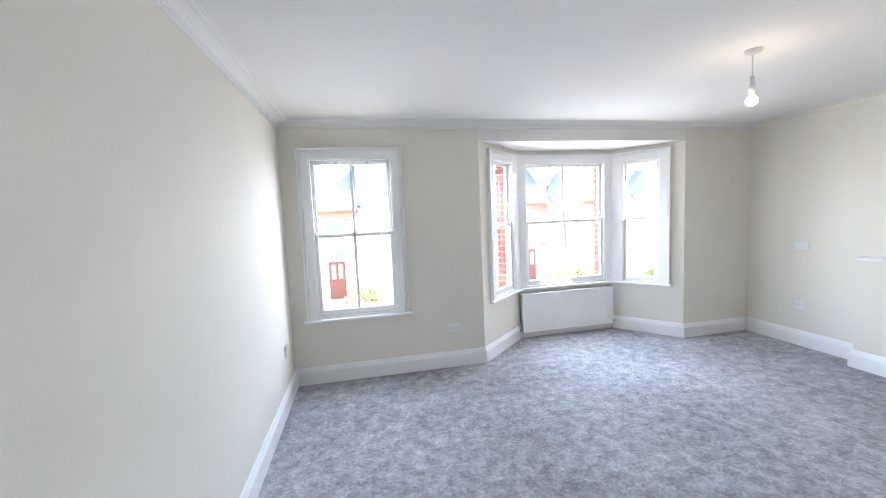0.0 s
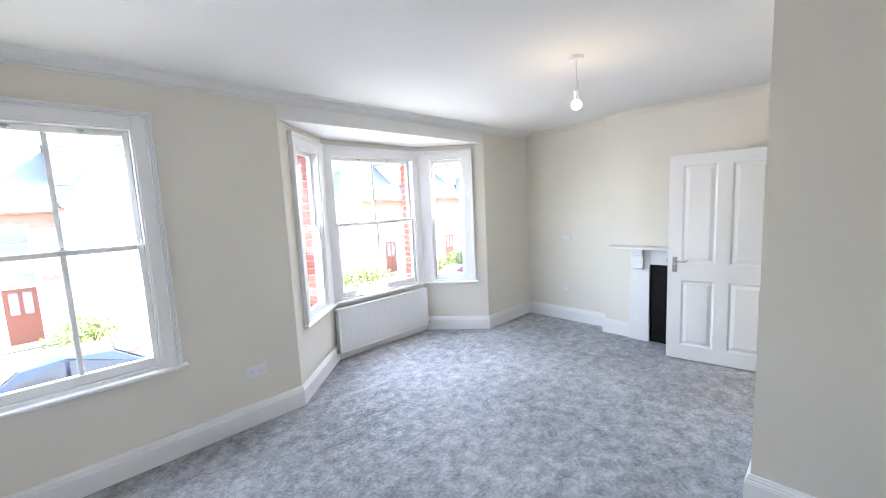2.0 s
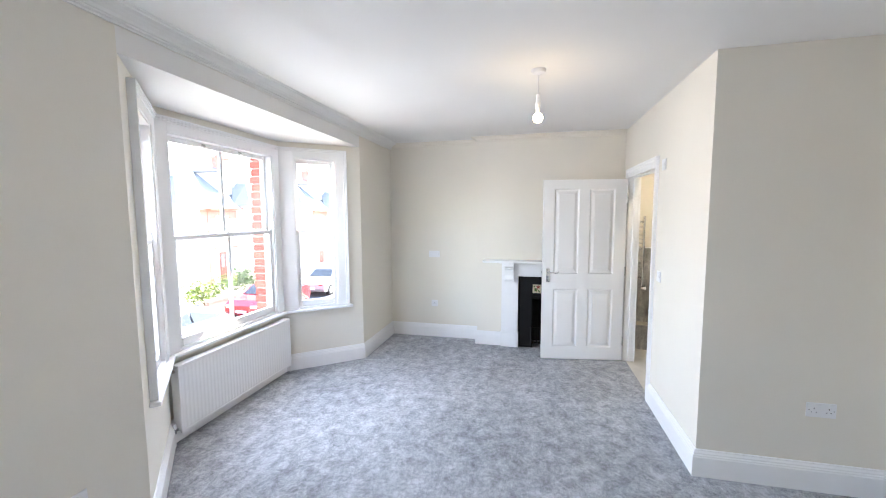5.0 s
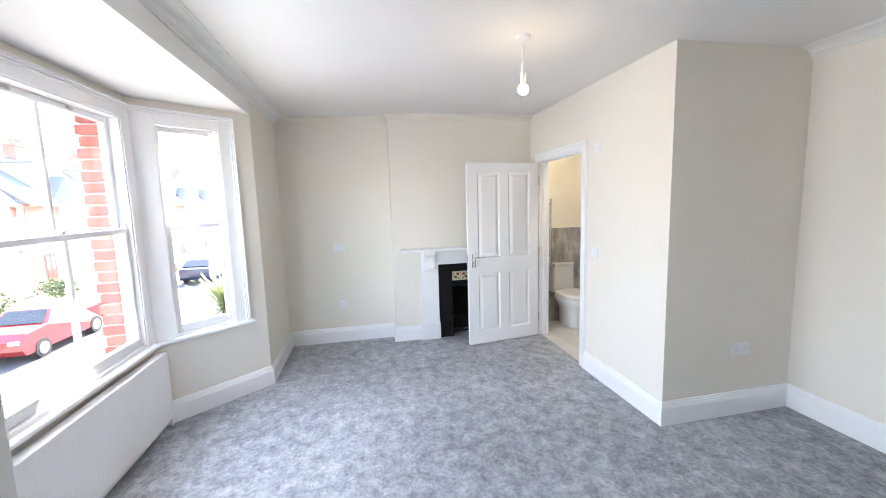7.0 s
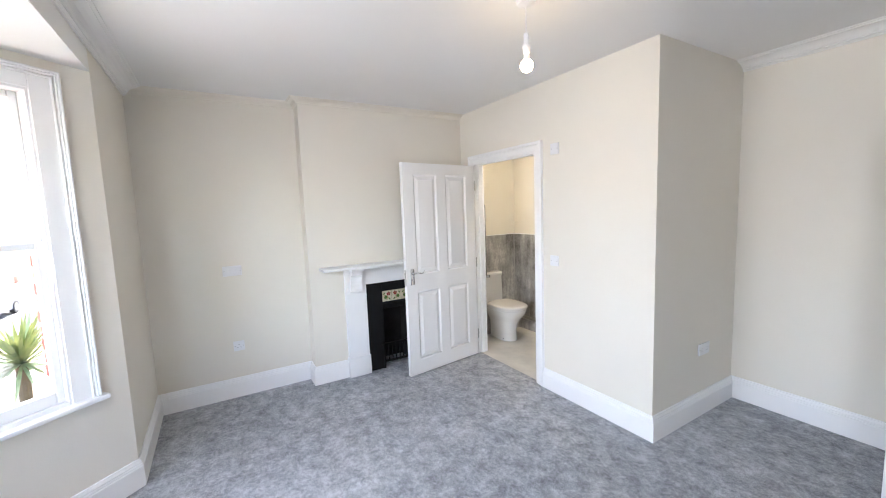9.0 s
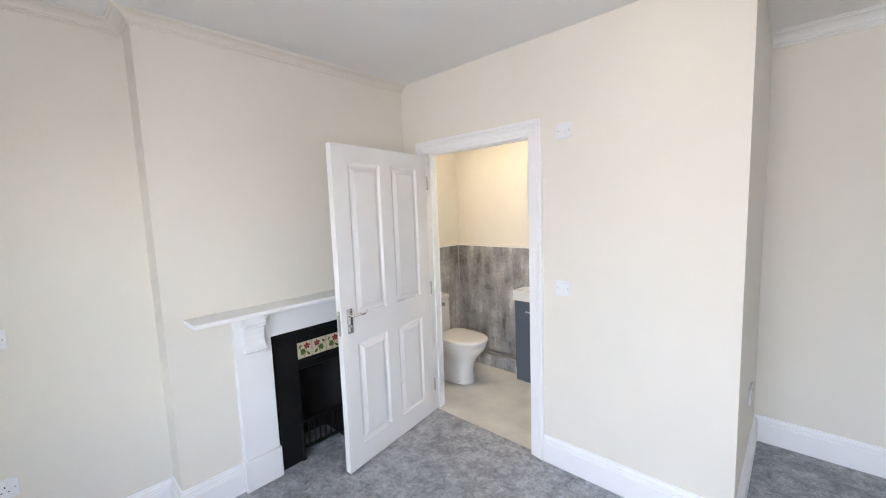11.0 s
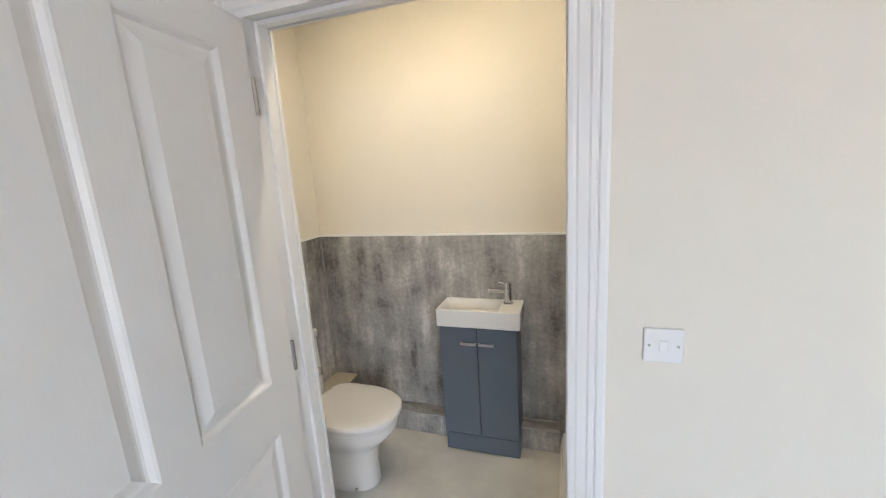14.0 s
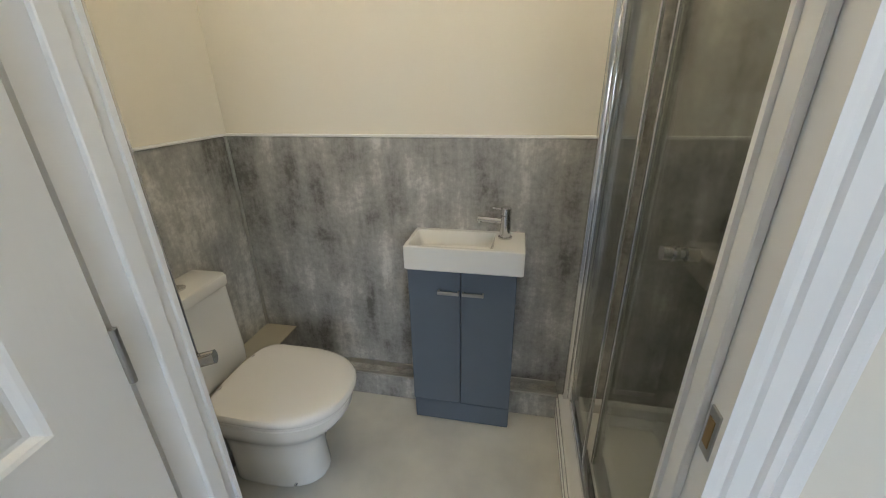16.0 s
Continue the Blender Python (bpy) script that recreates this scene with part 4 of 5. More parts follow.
def basin_unit():
    x0, x1, yb, yf, top = 3.144, 3.557, 0.398, 0.569, 0.760
    th = thing("vanity_unit", "blue-grey two-door cloakroom vanity cabinet", "vanity unit")
    bm = bm_new()
    box(bm, x0, x1, yb, yf - 0.020, 0.0, top, 0.001, 1)
    part("body", bm, M_BLUEGREY, th)
    bm = bm_new()
    box(bm, x0 + 0.002, x1 - 0.002, yf - 0.02, yf - 0.012, 0, 0.104, 0.0015, 1)
    part("plinth", bm, M_BLUEGREY, th)
    mid = (x0 + x1) / 2
    for a, b, h0, h1 in ((x0 + 0.001, mid - 0.0015, mid - 0.088, mid - 0.006), (mid + 0.0015, x1 - 0.001, mid + 0.006, mid + 0.088)):
        bm = bm_new()
        box(bm, a, b, yf - 0.018, yf, 0.117, top - 0.003, 0.0015, 1)
        d = part("door", bm, M_BLUEGREY, th)
        bm = bm_new()
        box(bm, h0, h1, yf + 0.012, yf + 0.018, 0.657, 0.670, 0.001, 1)
        box(bm, h0, h0 + 0.006, yf, yf + 0.014, 0.657, 0.670)
        box(bm, h1 - 0.006, h1, yf, yf + 0.014, 0.657, 0.670)
        part("handle", bm, M_STEEL, d, "slim brushed metal bar handle")
    b0, b1, bf, zt = 3.122, 3.560, 0.600, 0.856
    ths = thing("basin", "rectangular white ceramic basin on the vanity unit", "basin")
    ix0, ix1, iy0, iy1 = b0 + 0.115, b1 - 0.018, yb + 0.022, bf - 0.018
    bm = bm_new()

    def rect(a0, a1, c0, c1, z, r):
        pts = []
        for cx, cy, s in ((a1 - r, c1 - r, 0), (a0 + r, c1 - r, 90), (a0 + r, c0 + r, 180), (a1 - r, c0 + r, 270)):
            for i in range(5):
                t2 = math.radians(s + 90 * i / 4)
                pts.append((cx + r * math.cos(t2), cy + r * math.sin(t2), z))
        return pts
    rings(bm, [rect(b0 + 0.004, b1 - 0.004, yb, bf - 0.004, top + 0.001, 0.006), rect(b0, b1, yb, bf, top + 0.006, 0.006), rect(b0, b1, yb, bf, zt - 0.004, 0.006), rect(b0 + 0.003, b1 - 0.003, yb, bf - 0.003, zt, 0.006),
               rect(ix0 - 0.003, ix1 + 0.003, iy0 - 0.003, iy1 + 0.003, zt, 0.012), rect(ix0, ix1, iy0, iy1, zt - 0.004, 0.012), rect(ix0 + 0.015, ix1 - 0.012, iy0 + 0.012, iy1 - 0.012, zt - 0.055, 0.016), rect(ix0 + 0.03, ix1 - 0.03, iy0 + 0.03, iy1 - 0.03, zt - 0.062, 0.016)])
    part("bowl", bm, M_CERAMIC, ths, smooth=True)
    bm = bm_new()
    lathe(bm, [(0, zt - 0.061), (0.02, zt - 0.061), (0.02, zt - 0.058), (0, zt - 0.057)], 16, ((ix0 + ix1) / 2, (iy0 + iy1) / 2, 0))
    part("waste", bm, M_CHROME, ths, smooth=True)
    tx, ty = 3.198, 0.462
    tap = thing("basin_tap", "chrome mixer tap on the basin", "tap")
    part("tap_body", lathe(bm_new(), [(0.0, zt), (0.026, zt), (0.026, zt + 0.006), (0.020, zt + 0.009), (0.020, zt + 0.088), (0.0175, zt + 0.09), (0.0175, zt + 0.093), (0.020, zt + 0.094), (0.020, zt + 0.116), (0.017, zt + 0.119), (0, zt + 0.119)], 24, (tx, ty, 0)), M_CHROME, tap, smooth=True)
    bm = bm_new()
    cyl(bm, (tx + 0.012, ty, zt + 0.066), (tx + 0.105, ty, zt + 0.072), 0.0115, 0.0105)
    cyl(bm, (tx + 0.096, ty, zt + 0.070), (tx + 0.096, ty, zt + 0.056), 0.008)
    part("spout", bm, M_CHROME, tap, smooth=True)
    bm = bm_new()
    cyl(bm, (tx, ty, zt + 0.108), (tx + 0.05, ty - 0.004, zt + 0.114), 0.0045, 0.004)
    part("lever", bm, M_CHROME, tap, smooth=True)


basin_unit()


def shower():
    th = thing("shower_tray", "white low shower tray with stepped edge", "shower tray")
    bm = bm_new()
    x0, x1, y0, y1 = EX0 + 0.012, 2.937, 0.396, EY1
    box(bm, x0, x1, y0, y1, 0, 0.030, 0.003, 1)
    for b in ((x1 - 0.105, x1 - 0.012, y0, y1, 0.03, 0.082), (x0, x0 + 0.04, y0, y1, 0.03, 0.082), (x0 + 0.04, x1 - 0.055, y0, y0 + 0.04, 0.03, 0.082), (x0 + 0.04, x1 - 0.055, y1 - 0.04, y1, 0.03, 0.082)):
        box(bm, *b, bevel=0.006, seg=2)
    box(bm, x1 - 0.02, x1 - 0.004, y0, y1, 0.02, 0.058, 0.004, 2)
    part("tray", bm, M_CERAMIC, th)
    bm = bm_new()
    lathe(bm, [(0, 0.03), (0.045, 0.03), (0.045, 0.036), (0.03, 0.04), (0, 0.041)], 20, (2.4, 0.86, 0))
    part("waste_cover", bm, M_CHROME, th, smooth=True)
    sc = thing("shower_enclosure", "chrome framed clear glass sliding shower screen", "shower screen")
    gx, zt = 2.862, 1.93
    for nm, b in (("wall_profile", (gx - 0.005, gx + 0.045, 0.396, 0.428, 0.082, zt)), ("wall_profile", (gx - 0.018, gx + 0.018, EY1 - 0.034, EY1, 0.082, zt)),
                  ("bottom_rail", (gx - 0.020, gx + 0.020, 0.428, EY1 - 0.034, 0.082, 0.108)), ("top_rail", (gx - 0.022, gx + 0.022, 0.396, EY1, zt, zt + 0.045)),
                  ("post", (gx + 0.004, gx + 0.030, 0.440, 0.458, 0.108, zt)), ("door_edge", (gx - 0.038, gx - 0.022, 0.755, 0.768, 0.108, zt)), ("panel_edge", (gx - 0.004, gx + 0.008, 0.742, 0.749, 0.108, zt))):
        bm = bm_new()
        box(bm, *b, bevel=0.003, seg=2)
        part(nm, bm, M_CHROME, sc, smooth=True)
    bm = bm_new()
    box(bm, gx + 0.003, gx + 0.009, 0.458, 0.742, 0.108, zt)
    g = part("fixed_pane", bm, M_SCREEN, sc)
    g.visible_shadow = False
    bm = bm_new()
    box(bm, gx - 0.033, gx - 0.027, 0.768, EY1 - 0.034, 0.108, zt)
    g = part("sliding_pane", bm, M_SCREEN, sc)
    g.visible_shadow = False
    bm = bm_new()
    kx = 2.840
    cyl(bm, (kx - 0.045, 1.03, 1.06), (kx + 0.018, 1.03, 1.06), 0.009, seg=20)
    cyl(bm, (kx - 0.012, 1.03, 1.06), (kx - 0.004, 1.03, 1.06), 0.016, seg=24)
    cyl(bm, (kx + 0.002, 1.03, 1.06), (kx + 0.020, 1.03, 1.06), 0.016, seg=24)
    cyl(bm, (kx - 0.048, 1.03, 1.06), (kx - 0.026, 1.03, 1.06), 0.016, seg=24)
    part("knob", bm, M_CHROME, sc, "round chrome door knob", True)


shower()


def towel_rail():
    th = thing("towel_rail", "chrome ladder towel rail on the wall beside the doorway", "towel rail")
    y, z0, z1 = 1.245, 0.825, 1.60
    for x in (3.868, 4.285):
        bm = bm_new()
        cyl(bm, (x, y, z0), (x, y, z1), 0.012, seg=16)
        part("upright", bm, M_CHROME, th, smooth=True)
        for z in (z0 + 0.1, z1 - 0.06):
            bm = bm_new()
            cyl(bm, (x, y, z), (x, EY1, z), 0.008, seg=12)
            part("bracket", bm, M_CHROME, th, smooth=True)
    for i in range(12):
        z = z0 + 0.07 + 0.045 * i + (0.09 if i > 5 else 0)
        bm = bm_new()
        cyl(bm, (3.868, y, z), (4.285, y, z), 0.008, seg=12)
        part("rung", bm, M_CHROME, th, smooth=True)
    bm = bm_new()
    cyl(bm, (3.868, y, 0.837), (3.868, y, 0.800), 0.012, seg=16)
    v = part("valve", bm, M_CHROME, th, smooth=True)
    bm = bm_new()
    cyl(bm, (3.868, y, 0.810), (3.828, y - 0.02, 0.815), 0.0165, seg=20)
    part("valve_head", bm, M_CHROME, v, "chrome valve head", True)


towel_rail()


def downlight(x, y):
    th = thing("downlight", "recessed warm downlight in the en-suite ceiling", "downlight", T(x, y, ZC), "en-suite downlights")
    bm = bm_new()
    ring = [[(r * math.cos(math.pi * i / 12), r * math.sin(math.pi * i / 12), z) for i in range(24)] for r, z in ((0.032, -0.0005), (0.043, -0.0005), (0.043, -0.005), (0.034, -0.007), (0.032, -0.0005))]
    rings(bm, ring, cap=False)
    part("bezel", bm, M_CHROME, th, smooth=True)
    part("lamp", lathe(bm_new(), [(0.0, -0.001), (0.031, -0.001), (0.031, -0.0045), (0.0, -0.0045)], 24), M_LED, th)


for x, y in ((3.12, 1.14), (3.62, 1.14)):
    downlight(x, y)

# ---- outside ----
GZ = -3.0
bm = bm_new()
box(bm, -400, 400, 5.2, 800, GZ - 0.3, GZ)
tagged(part("ground", bm, M_GROUND), "planted front gardens and ground", "ground", kind="structure")
solid("pavement", M_PAVE, (-60, 80, 7.6, 9.0, GZ - 0.1, GZ + 0.13), (-60, 80, 15.2, 17.0, GZ - 0.1, GZ + 0.13), (-60, 80, 17.35, 21.3, GZ - 0.1, GZ + 0.10), label="pale concrete pavement with raised kerb", category="pavement")
solid("road", M_ROAD, (-60, 80, 9.0, 15.2, GZ - 0.1, GZ + 0.02), label="grey asphalt street", category="road")
solid("outer_wall", M_BRICKWALL, (-6.0, A.x - 0.02, YW + 0.12, YW + 0.14, GZ, -0.02), (D.x + 0.02, 9.0, YW + 0.12, YW + 0.14, GZ, 3.6), (-6.0, XL - 0.25, YW + 0.0, YW + 0.118, GZ, 3.6), label="red brick front wall of the house", category="wall")


def house(x0, w, gable):
    """A terraced house across the street with a two-storey bay, dormer and chimney."""
    y0, zb, ze = 22.0, GZ + 0.25, 2.2
    th = thing("house", "red brick and white rendered terraced house with slate roof", "house", T(x0, y0, 0), "houses across the street")
    bm = bm_new()
    box(bm, 0, w, 0, 8, GZ, ze)
    part("wall", bm, M_RENDER, th)
    bm = bm_new()
    box(bm, -0.02, w + 0.02, -0.05, 0.0, 1.45, 1.98)
    box(bm, -0.02, w + 0.02, -0.05, 0.0, -0.55, -0.35)
    box(bm, -0.02, 0.25, -0.06, 0.0, GZ, ze - 0.02)
    part("brick_band", bm, M_BRICKWALL, th, "red brick band and quoin")
    bm = bm_new()
    rings(bm, [[(x, -0.35, ze - 0.05), (x, 4.0, ze + 3.1), (x, 8.3, ze - 0.05)] for x in (0, w)])
    roof = part("roof", bm, M_SLATE, th)
    bm = bm_new()
    box(bm, -0.05, w + 0.05, -0.42, -0.28, ze - 0.16, ze - 0.04, 0.02, 1)
    part("gutter", bm, M_BRICKWALL, roof, "dark red gutter board")
    bm = bm_new()
    box(bm, w - 0.5, w + 0.5, 3.6, 4.3, ze + 2.4, ze + 4.0)
    box(bm, w - 0.58, w + 0.58, 3.52, 4.38, ze + 3.8, ze + 3.95)
    for i in range(4):
        cyl(bm, (w - 0.36 + 0.24 * i, 3.95, ze + 4.0), (w - 0.36 + 0.24 * i, 3.95, ze + 4.35), 0.09, 0.075, 10)
    part("chimney", bm, M_BRICKWALL, roof, "red brick chimney stack with pots")
    # bay with its own hipped roof
    bx = w * 0.36 if gable else w * 0.64
    bm = bm_new()
    rings(bm, [[(bx - 1.2, 0.0, z), (bx - 0.75, -0.7, z), (bx + 0.75, -0.7, z), (bx + 1.2, 0.0, z)] for z in (GZ, ze + 0.1)])
    bay = part("bay", bm, M_RENDER, th)
    bm = bm_new()
    lo = [(bx - 1.35, 0.1, ze + 0.1), (bx - 0.85, -0.9, ze + 0.1), (bx + 0.85, -0.9, ze + 0.1), (bx + 1.35, 0.1, ze + 0.1)]
    vs = [bm.verts.new(p) for p in lo]
    top = [bm.verts.new(p) for p in ((bx, 1.2, ze + 1.75), (bx, -0.1 if gable else 0.1, ze + 1.7))]
    bm.faces.new((vs[0], vs[1], top[1], top[0])), bm.faces.new((vs[1], vs[2], top[1])), bm.faces.new((vs[2], vs[3], top[0], top[1])), bm.faces.new((vs[3], vs[2], vs[1], vs[0])), bm.faces.new((vs[0], top[0], vs[3]))
    part("bay_roof", bm, M_SLATE, bay)
    ox = w * 0.80 if gable else w * 0.20
    for cx, yf, zs, hw in ((bx - 0.38, -0.7, (-1.9, 0.55), 0.3), (bx + 0.38, -0.7, (-1.9, 0.55), 0.3), (ox, 0.0, (None, 0.45), 0.42)):
        for z in zs:
            if z is None:
                continue
            h = 1.45 if z < 0 else 1.2
            z = z if z < 0 else z - 0.15
            bm = bm_new()
            box(bm, cx - hw - 0.07, cx + hw + 0.07, yf - 0.07, yf + 0.0, z - 0.08, z + h + 0.12)
            win = part("window", bm, M_TRIM, th)
            for q in (0, 1):
                bm = bm_new()
                box(bm, cx - hw, cx + hw, yf - 0.085, yf - 0.071, z + q * h / 2 + 0.02, z + (q + 1) * h / 2 - 0.02)
                part("pane", bm, M_HOUSEGLASS, win)
    bm = bm_new()
    box(bm, ox - 0.62, ox + 0.62, -0.08, 0.0, zb, zb + 2.75)
    fr2 = part("porch_surround", bm, M_RENDER, th)
    bm = bm_new()
    box(bm, ox - 0.44, ox + 0.44, -0.10, -0.081, zb, zb + 2.05, 0.01, 1)
    box(bm, ox - 0.30, ox - 0.05, -0.115, -0.10, zb + 0.2, zb + 0.9)
    box(bm, ox + 0.05, ox + 0.30, -0.115, -0.10, zb + 0.2, zb + 0.9)
    part("door", bm, M_WOODDOOR, fr2, "brown-red painted panelled front door")
    for q in (-0.18, 0.18):
        bm = bm_new()
        box(bm, ox + q - 0.12, ox + q + 0.12, -0.115, -0.101, zb + 1.1, zb + 1.9)
        part("door_glass", bm, M_HOUSEGLASS, fr2)
    bm = bm_new()
    box(bm, ox - 0.44, ox + 0.44, -0.10, -0.081, zb + 2.12, zb + 2.6)
    part("fanlight", bm, M_HOUSEGLASS, fr2)
    # dormer
    bm = bm_new()
    dx = w * 0.62
    box(bm, dx - 1.1, dx + 1.1, 0.9, 3.6, ze + 0.9, ze + 2.4)
    dm = part("dormer", bm, M_RENDER, roof)
    bm = bm_new()
    box(bm, dx - 1.25, dx + 1.25, 0.75, 3.7, ze + 2.4, ze + 2.52)
    part("dormer_roof", bm, M_SLATE, th)
    for q in (-0.5, 0.5):
        bm = bm_new()
        box(bm, dx + q - 0.3, dx + q + 0.3, 0.86, 0.899, ze + 1.3, ze + 2.1)
        part("dormer_window", bm, M_HOUSEGLASS, th)
    return th


first = house(-3.12, 5.6, False)
for k in range(-3, 10):
    if k:
        copy_thing(first, T(-3.12 + 5.6 * k, 22.0 - (0.0 if k < 5 else 0.4), 0))


def garden_wall(x0, x1):
    th = thing("garden_wall", "low red brick front garden wall with coping", "garden wall", T(x0, 17.0, GZ), "front garden walls")
    bm = bm_new()
    box(bm, 0, x1 - x0, 0, 0.22, 0, 0.62)
    part("wall", bm, M_BRICKWALL, th)
    bm = bm_new()
    box(bm, -0.03, x1 - x0 + 0.03, -0.03, 0.25, 0.62, 0.70, 0.01, 1)
    part("coping", bm, M_PAVE, th)
    return th


gw = garden_wall(0, 3.9)
gw.location.x = -2.8
for k in range(-2, 9):
    if k:
        copy_thing(gw, T(-2.8 + 5.6 * k, 17.0, GZ))


def shrub(at, rx, ry, h, mat, label, n=900, seed=1):
    rnd = random.Random(seed)
    th = thing("shrub", label, "shrub", T(*at))
    bm = bm_new()
    for i in range(7):
        a = i * 0.9
        cyl(bm, (0.05 * math.cos(a), 0.05 * math.sin(a), 0), (rx * 0.6 * math.cos(a), ry * 0.6 * math.sin(a), h * 0.7), 0.03, 0.01, 6)
    part("stems", bm, M_BARK, th)
    bm = bm_new()
    lobes = [(rnd.uniform(-0.55, 0.55) * rx, rnd.uniform(-0.55, 0.55) * ry, rnd.uniform(0.35, 0.75) * h, rnd.uniform(0.35, 0.6)) for _ in range(9)]
    for i in range(n):
        lx, ly, lz, lr = lobes[i % 9]
        v = Vector((rnd.gauss(0, 1), rnd.gauss(0, 1), rnd.gauss(0, 1))).normalized() * (0.75 + 0.3 * rnd.random())
        p = Vector((lx + v.x * lr * rx, ly + v.y * lr * ry, max(lz + v.z * lr * h * 0.55, 0.03)))
        s = rnd.uniform(0.05, 0.10)
        u = Vector((rnd.gauss(0, 1), rnd.gauss(0, 1), rnd.gauss(0, 0.6))).normalized()
        wv = u.cross(v).normalized() * s * 0.45 if u.cross(v).length > 0.01 else Vector((s, 0, 0))
        bm.faces.new([bm.verts.new(p + q) for q in (-u * s, wv, u * s, -wv)])
    part("crown", bm, mat, th)
    return th


def yucca(at, trunk, leaf, n=190, seed=3):
    rnd = random.Random(seed)
    th = thing("yucca_plant", "spiky green yucca plant in the front garden", "plant", T(*at))
    bm = bm_new()
    cyl(bm, (0, 0, 0), (0.03, 0, trunk), 0.11, 0.08, 10)
    part("trunk", bm, M_BARK, th)
    bm = bm_new()
    for i in range(n):
        a, el = rnd.uniform(0, 6.28), rnd.uniform(-0.35, 1.35)
        L = leaf * rnd.uniform(0.8, 1.1)
        d = Vector((math.cos(a) * math.cos(el), math.sin(a) * math.cos(el), math.sin(el)))
        s = Vector((-math.sin(a), math.cos(a), 0)) * 0.028
        b0 = Vector((0.03, 0, trunk))
        mid, tip = b0 + d * L * 0.5, b0 + d * L - Vector((0, 0, 0.12 * L))
        v = [bm.verts.new(p) for p in (b0 - s * 0.6, b0 + s * 0.6, mid + s, mid - s, tip)]
        bm.faces.new((v[0], v[1], v[2], v[3])), bm.faces.new((v[3], v[2], v[4]))
    part("leaves", bm, M_YUCCA, th)
    return th


def car(at, turn, paint, label):
    th = thing("car", label, "car", T(*at) @ RZ(turn))
    W2 = 0.84
    low = [(-2.0, 0.45), (-1.98, 0.72), (-1.75, 0.92), (-0.95, 1.0), (-0.45, 1.38), (0.3, 1.47), (1.15, 1.40), (1.75, 1.02), (1.98, 0.92), (2.0, 0.45), (1.9, 0.28), (-1.9, 0.28)]
    bm = bm_new()
    rings(bm, [[(x, -W2 * (0.78 if z > 1.05 else 1), z) for x, z in low], [(x, -W2 * (0.70 if z > 1.05 else 0.9), z + (0.015 if z > 0.9 else 0)) for x, z in low],
               [(x, W2 * (0.70 if z > 1.05 else 0.9), z + (0.015 if z > 0.9 else 0)) for x, z in low], [(x, W2 * (0.78 if z > 1.05 else 1), z) for x, z in low]])
    part("body", bm, paint, th)
    for sg in (-1, 1):
        bm = bm_new()
        rings(bm, [[(x, sg * y, z) for x, y, z in ((-0.75, 0.835, 1.03), (-0.42, 0.67, 1.33), (0.28, 0.67, 1.41), (0.28, 0.835, 1.03))], [(x, sg * (y + 0.012), z) for x, y, z in ((-0.75, 0.835, 1.03), (-0.42, 0.67, 1.33), (0.28, 0.67, 1.41), (0.28, 0.835, 1.03))]])
        rings(bm, [[(x, sg * y, z) for x, y, z in ((0.36, 0.835, 1.03), (0.36, 0.67, 1.40), (1.08, 0.67, 1.34), (1.5, 0.835, 1.03))], [(x, sg * (y + 0.012), z) for x, y, z in ((0.36, 0.835, 1.03), (0.36, 0.67, 1.40), (1.08, 0.67, 1.34), (1.5, 0.835, 1.03))]])
        part("side_window", bm, M_CARGLASS, th)
        bm = bm_new()
        box(bm, -2.005, -1.90, sg * 0.62 - 0.16, sg * 0.62 + 0.16, 0.62, 0.76, 0.03, 2)
        part("headlight", bm, M_CHROME, th)
    bm = bm_new()
    rings(bm, [[(-0.93, -0.70, 1.03), (-0.47, -0.56, 1.375), (-0.47, 0.56, 1.375), (-0.93, 0.70, 1.03)], [(-0.95, -0.70, 1.05), (-0.49, -0.56, 1.395), (-0.49, 0.56, 1.395), (-0.95, 0.70, 1.05)]])
    part("windscreen", bm, M_CARGLASS, th)
    bm = bm_new()
    rings(bm, [[(1.18, -0.56, 1.40), (1.72, -0.70, 1.06), (1.72, 0.70, 1.06), (1.18, 0.56, 1.40)], [(1.20, -0.56, 1.42), (1.74, -0.70, 1.08), (1.74, 0.70, 1.08), (1.20, 0.56, 1.42)]])
    part("rear_window", bm, M_CARGLASS, th)
    bm = bm_new()
    box(bm, -2.02, -1.96, -0.26, 0.26, 0.42, 0.53)
    part("number_plate", bm, M_PLASTIC, th)
    for x in (-1.25, 1.25):
        for sg in (-1, 1):
            bm = bm_new()
            cyl(bm, (x, sg * 0.66, 0.31), (x, sg * 0.86, 0.31), 0.31, seg=20)
            ty = part("wheel", bm, M_TYRE, th)
            bm = bm_new()
            cyl(bm, (x, sg * 0.855, 0.31), (x, sg * 0.87, 0.31), 0.20, seg=16)
            part("rim", bm, M_STEEL, ty)
    return th


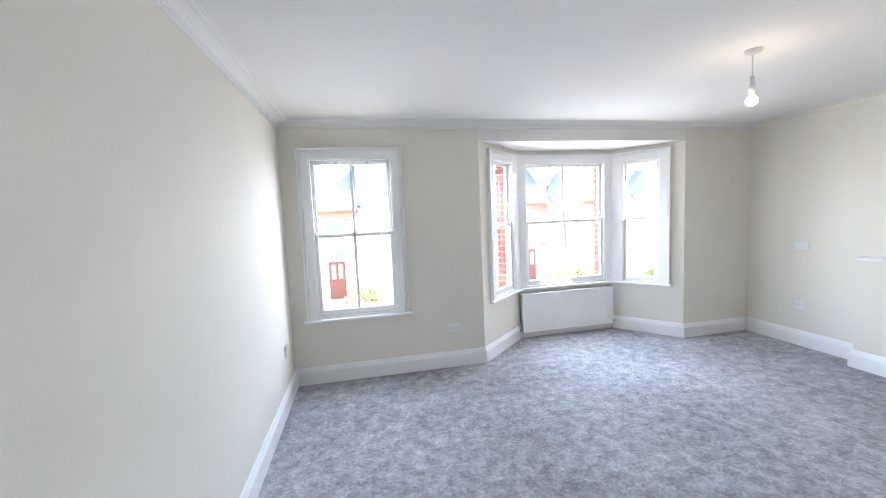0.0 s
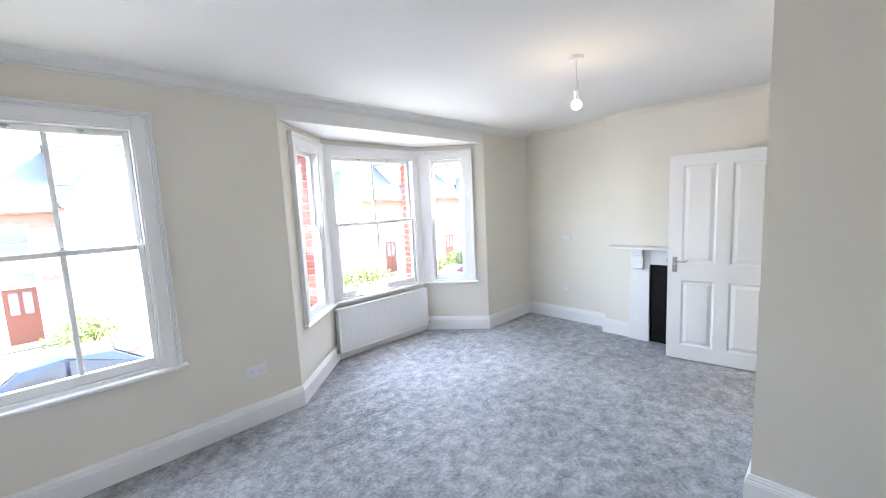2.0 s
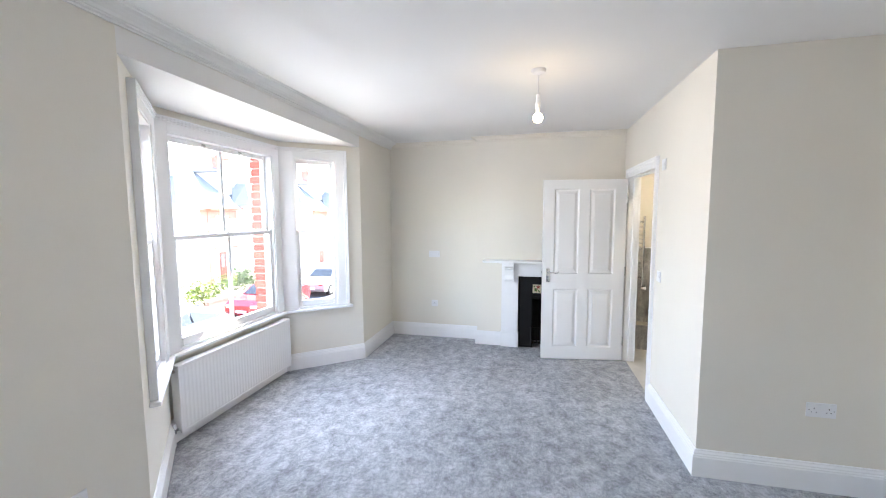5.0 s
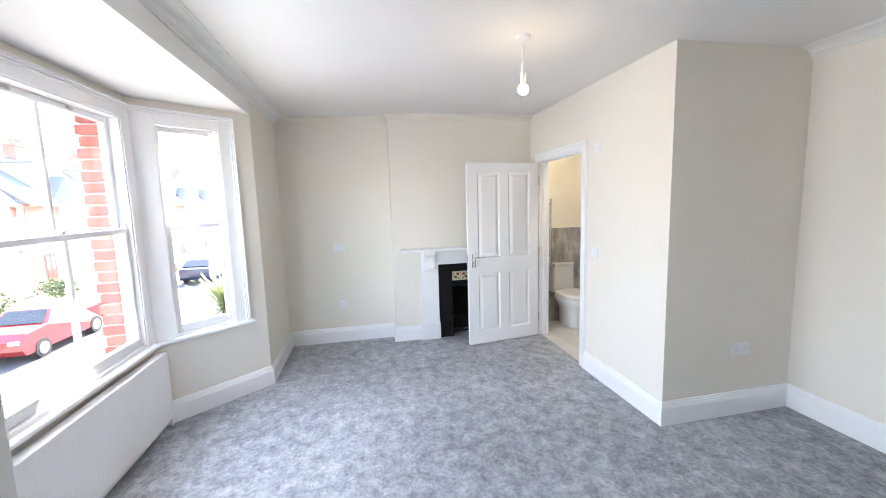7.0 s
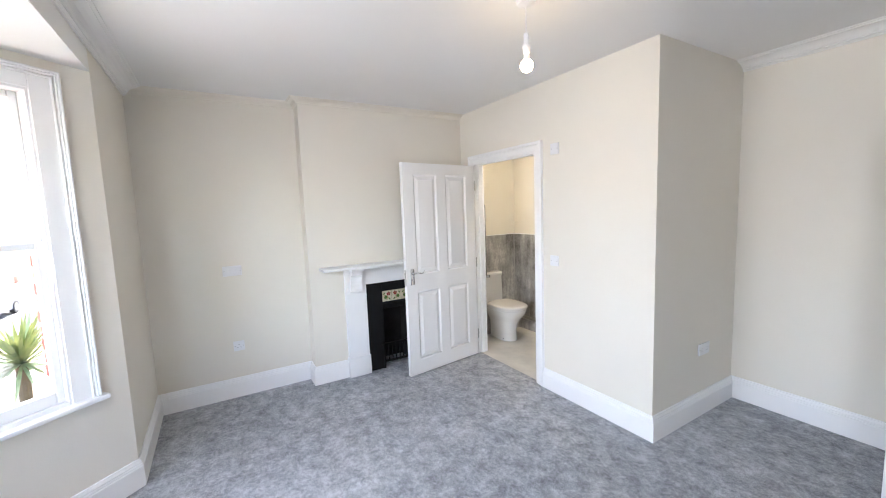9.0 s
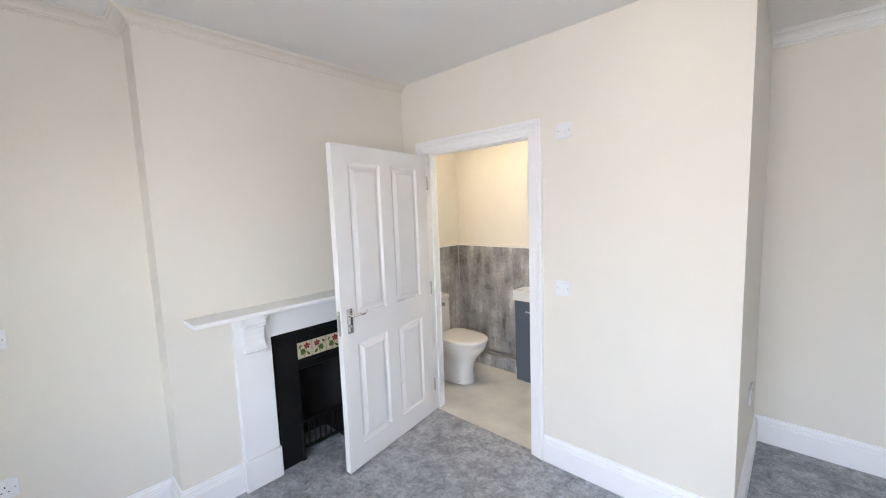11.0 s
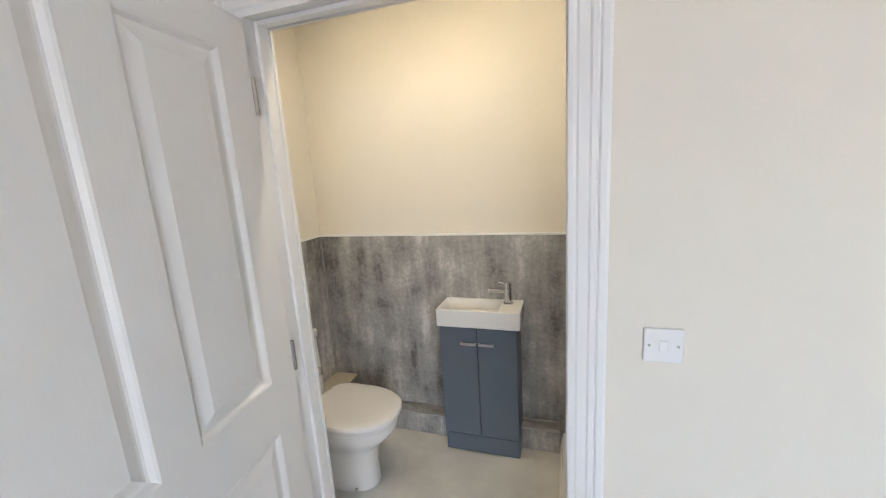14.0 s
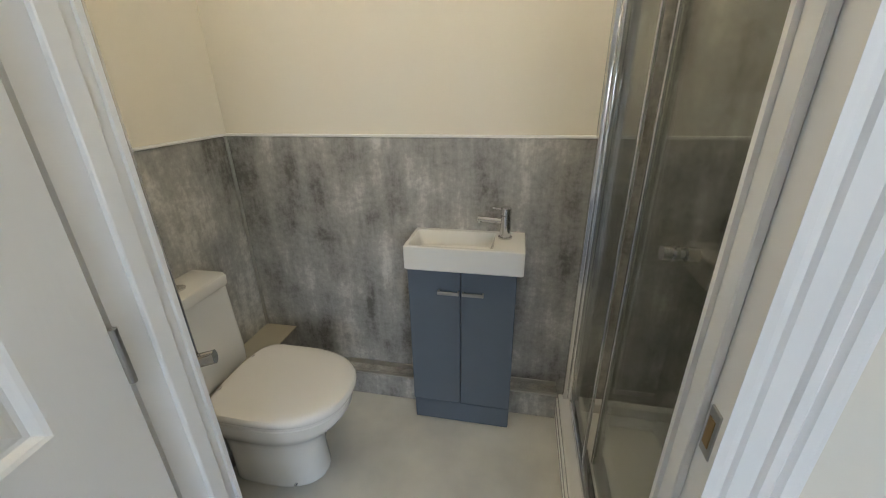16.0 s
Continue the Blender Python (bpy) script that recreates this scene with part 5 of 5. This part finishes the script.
car((15.2, 14.6, GZ + 0.02), 0, M_REDPAINT, "red hatchback car parked at the far kerb")
car((20.6, 14.6, GZ + 0.02), 0, M_SILVER, "silver hatchback car parked at the far kerb")
car((27.4, 13.8, GZ + 0.02), 180, M_DARKPAINT, "dark blue car parked along the street")
car((-1.2, 14.2, GZ + 0.02), 0, M_DARKPAINT, "dark blue car parked across the street")
car((9.3, 14.2, GZ + 0.02), 0, M_SILVER, "silver car parked at the far kerb")
shrub((-0.5, 18.6, GZ), 1.1, 0.9, 1.7, M_LEAF, "bright green garden shrub beside a front door", seed=2)
shrub((5.2, 18.3, GZ), 1.7, 0.8, 1.8, M_LEAF, "bright green front garden hedge", 1400, seed=5)
shrub((10.6, 18.6, GZ), 2.0, 0.9, 1.7, M_LEAF, "bright green front garden hedge", 1800, seed=6)
shrub((15.5, 18.6, GZ), 1.7, 0.9, 1.7, M_LEAF, "bright yellow-green garden hedge", 1600, seed=7)
shrub((18.6, 18.8, GZ), 1.6, 0.9, 1.9, M_LEAF2, "dark green garden hedge", 1600, seed=8)
shrub((22.5, 18.8, GZ), 1.4, 0.9, 1.6, M_LEAF2, "dark green garden hedge", 1200, seed=9)
yucca((9.6, 6.82, GZ), 2.2, 1.15)

# ---- brick jambs outside the windows ----
piers = [(m1, 0.083, 0), (m1, W1X1 - W1X0 - 0.080, 1)]
for p, q, s0, s1, sides in FACETS:
    m, length = frame_of(p, q)
    piers += [(m, s0 + 0.075, 0), (m, length - s1 - 0.075, 1)]
brick_mesh = {}
for wd, dp in ((0.105, 0.150), (0.090, 0.138)):
    bm = bm_new()
    box(bm, 0, wd, 0, dp, 0, 0.064, 0.004, 1)
    me = bpy.data.meshes.new("brick")
    bm.to_mesh(me)
    bm.free()
    me.materials.append(M_BRICK)
    brick_mesh[wd] = me
for m, x, right in piers:
    th = thing("brick_pier", "red brick jamb outside the sash window", "brick pier", m, "brick window jambs", "structure")
    bm = bm_new()
    xa, xb = (x, x + 0.08) if right else (x - 0.08, x)
    box(bm, xa, xb, 0.108, 0.235, 0.3, 2.5)
    part("mortar_core", bm, M_MORTAR, th)
    k, z = 0, 0.45
    while z < 2.42:
        wd = (0.105, 0.090)[k % 2]
        b = new("brick", brick_mesh[wd])
        b.parent = th
        b.location = ((x - 0.012 if right else x + 0.012 - wd), 0.107 + 0.002 * (k % 3), z)
        z += 0.075
        k += 1
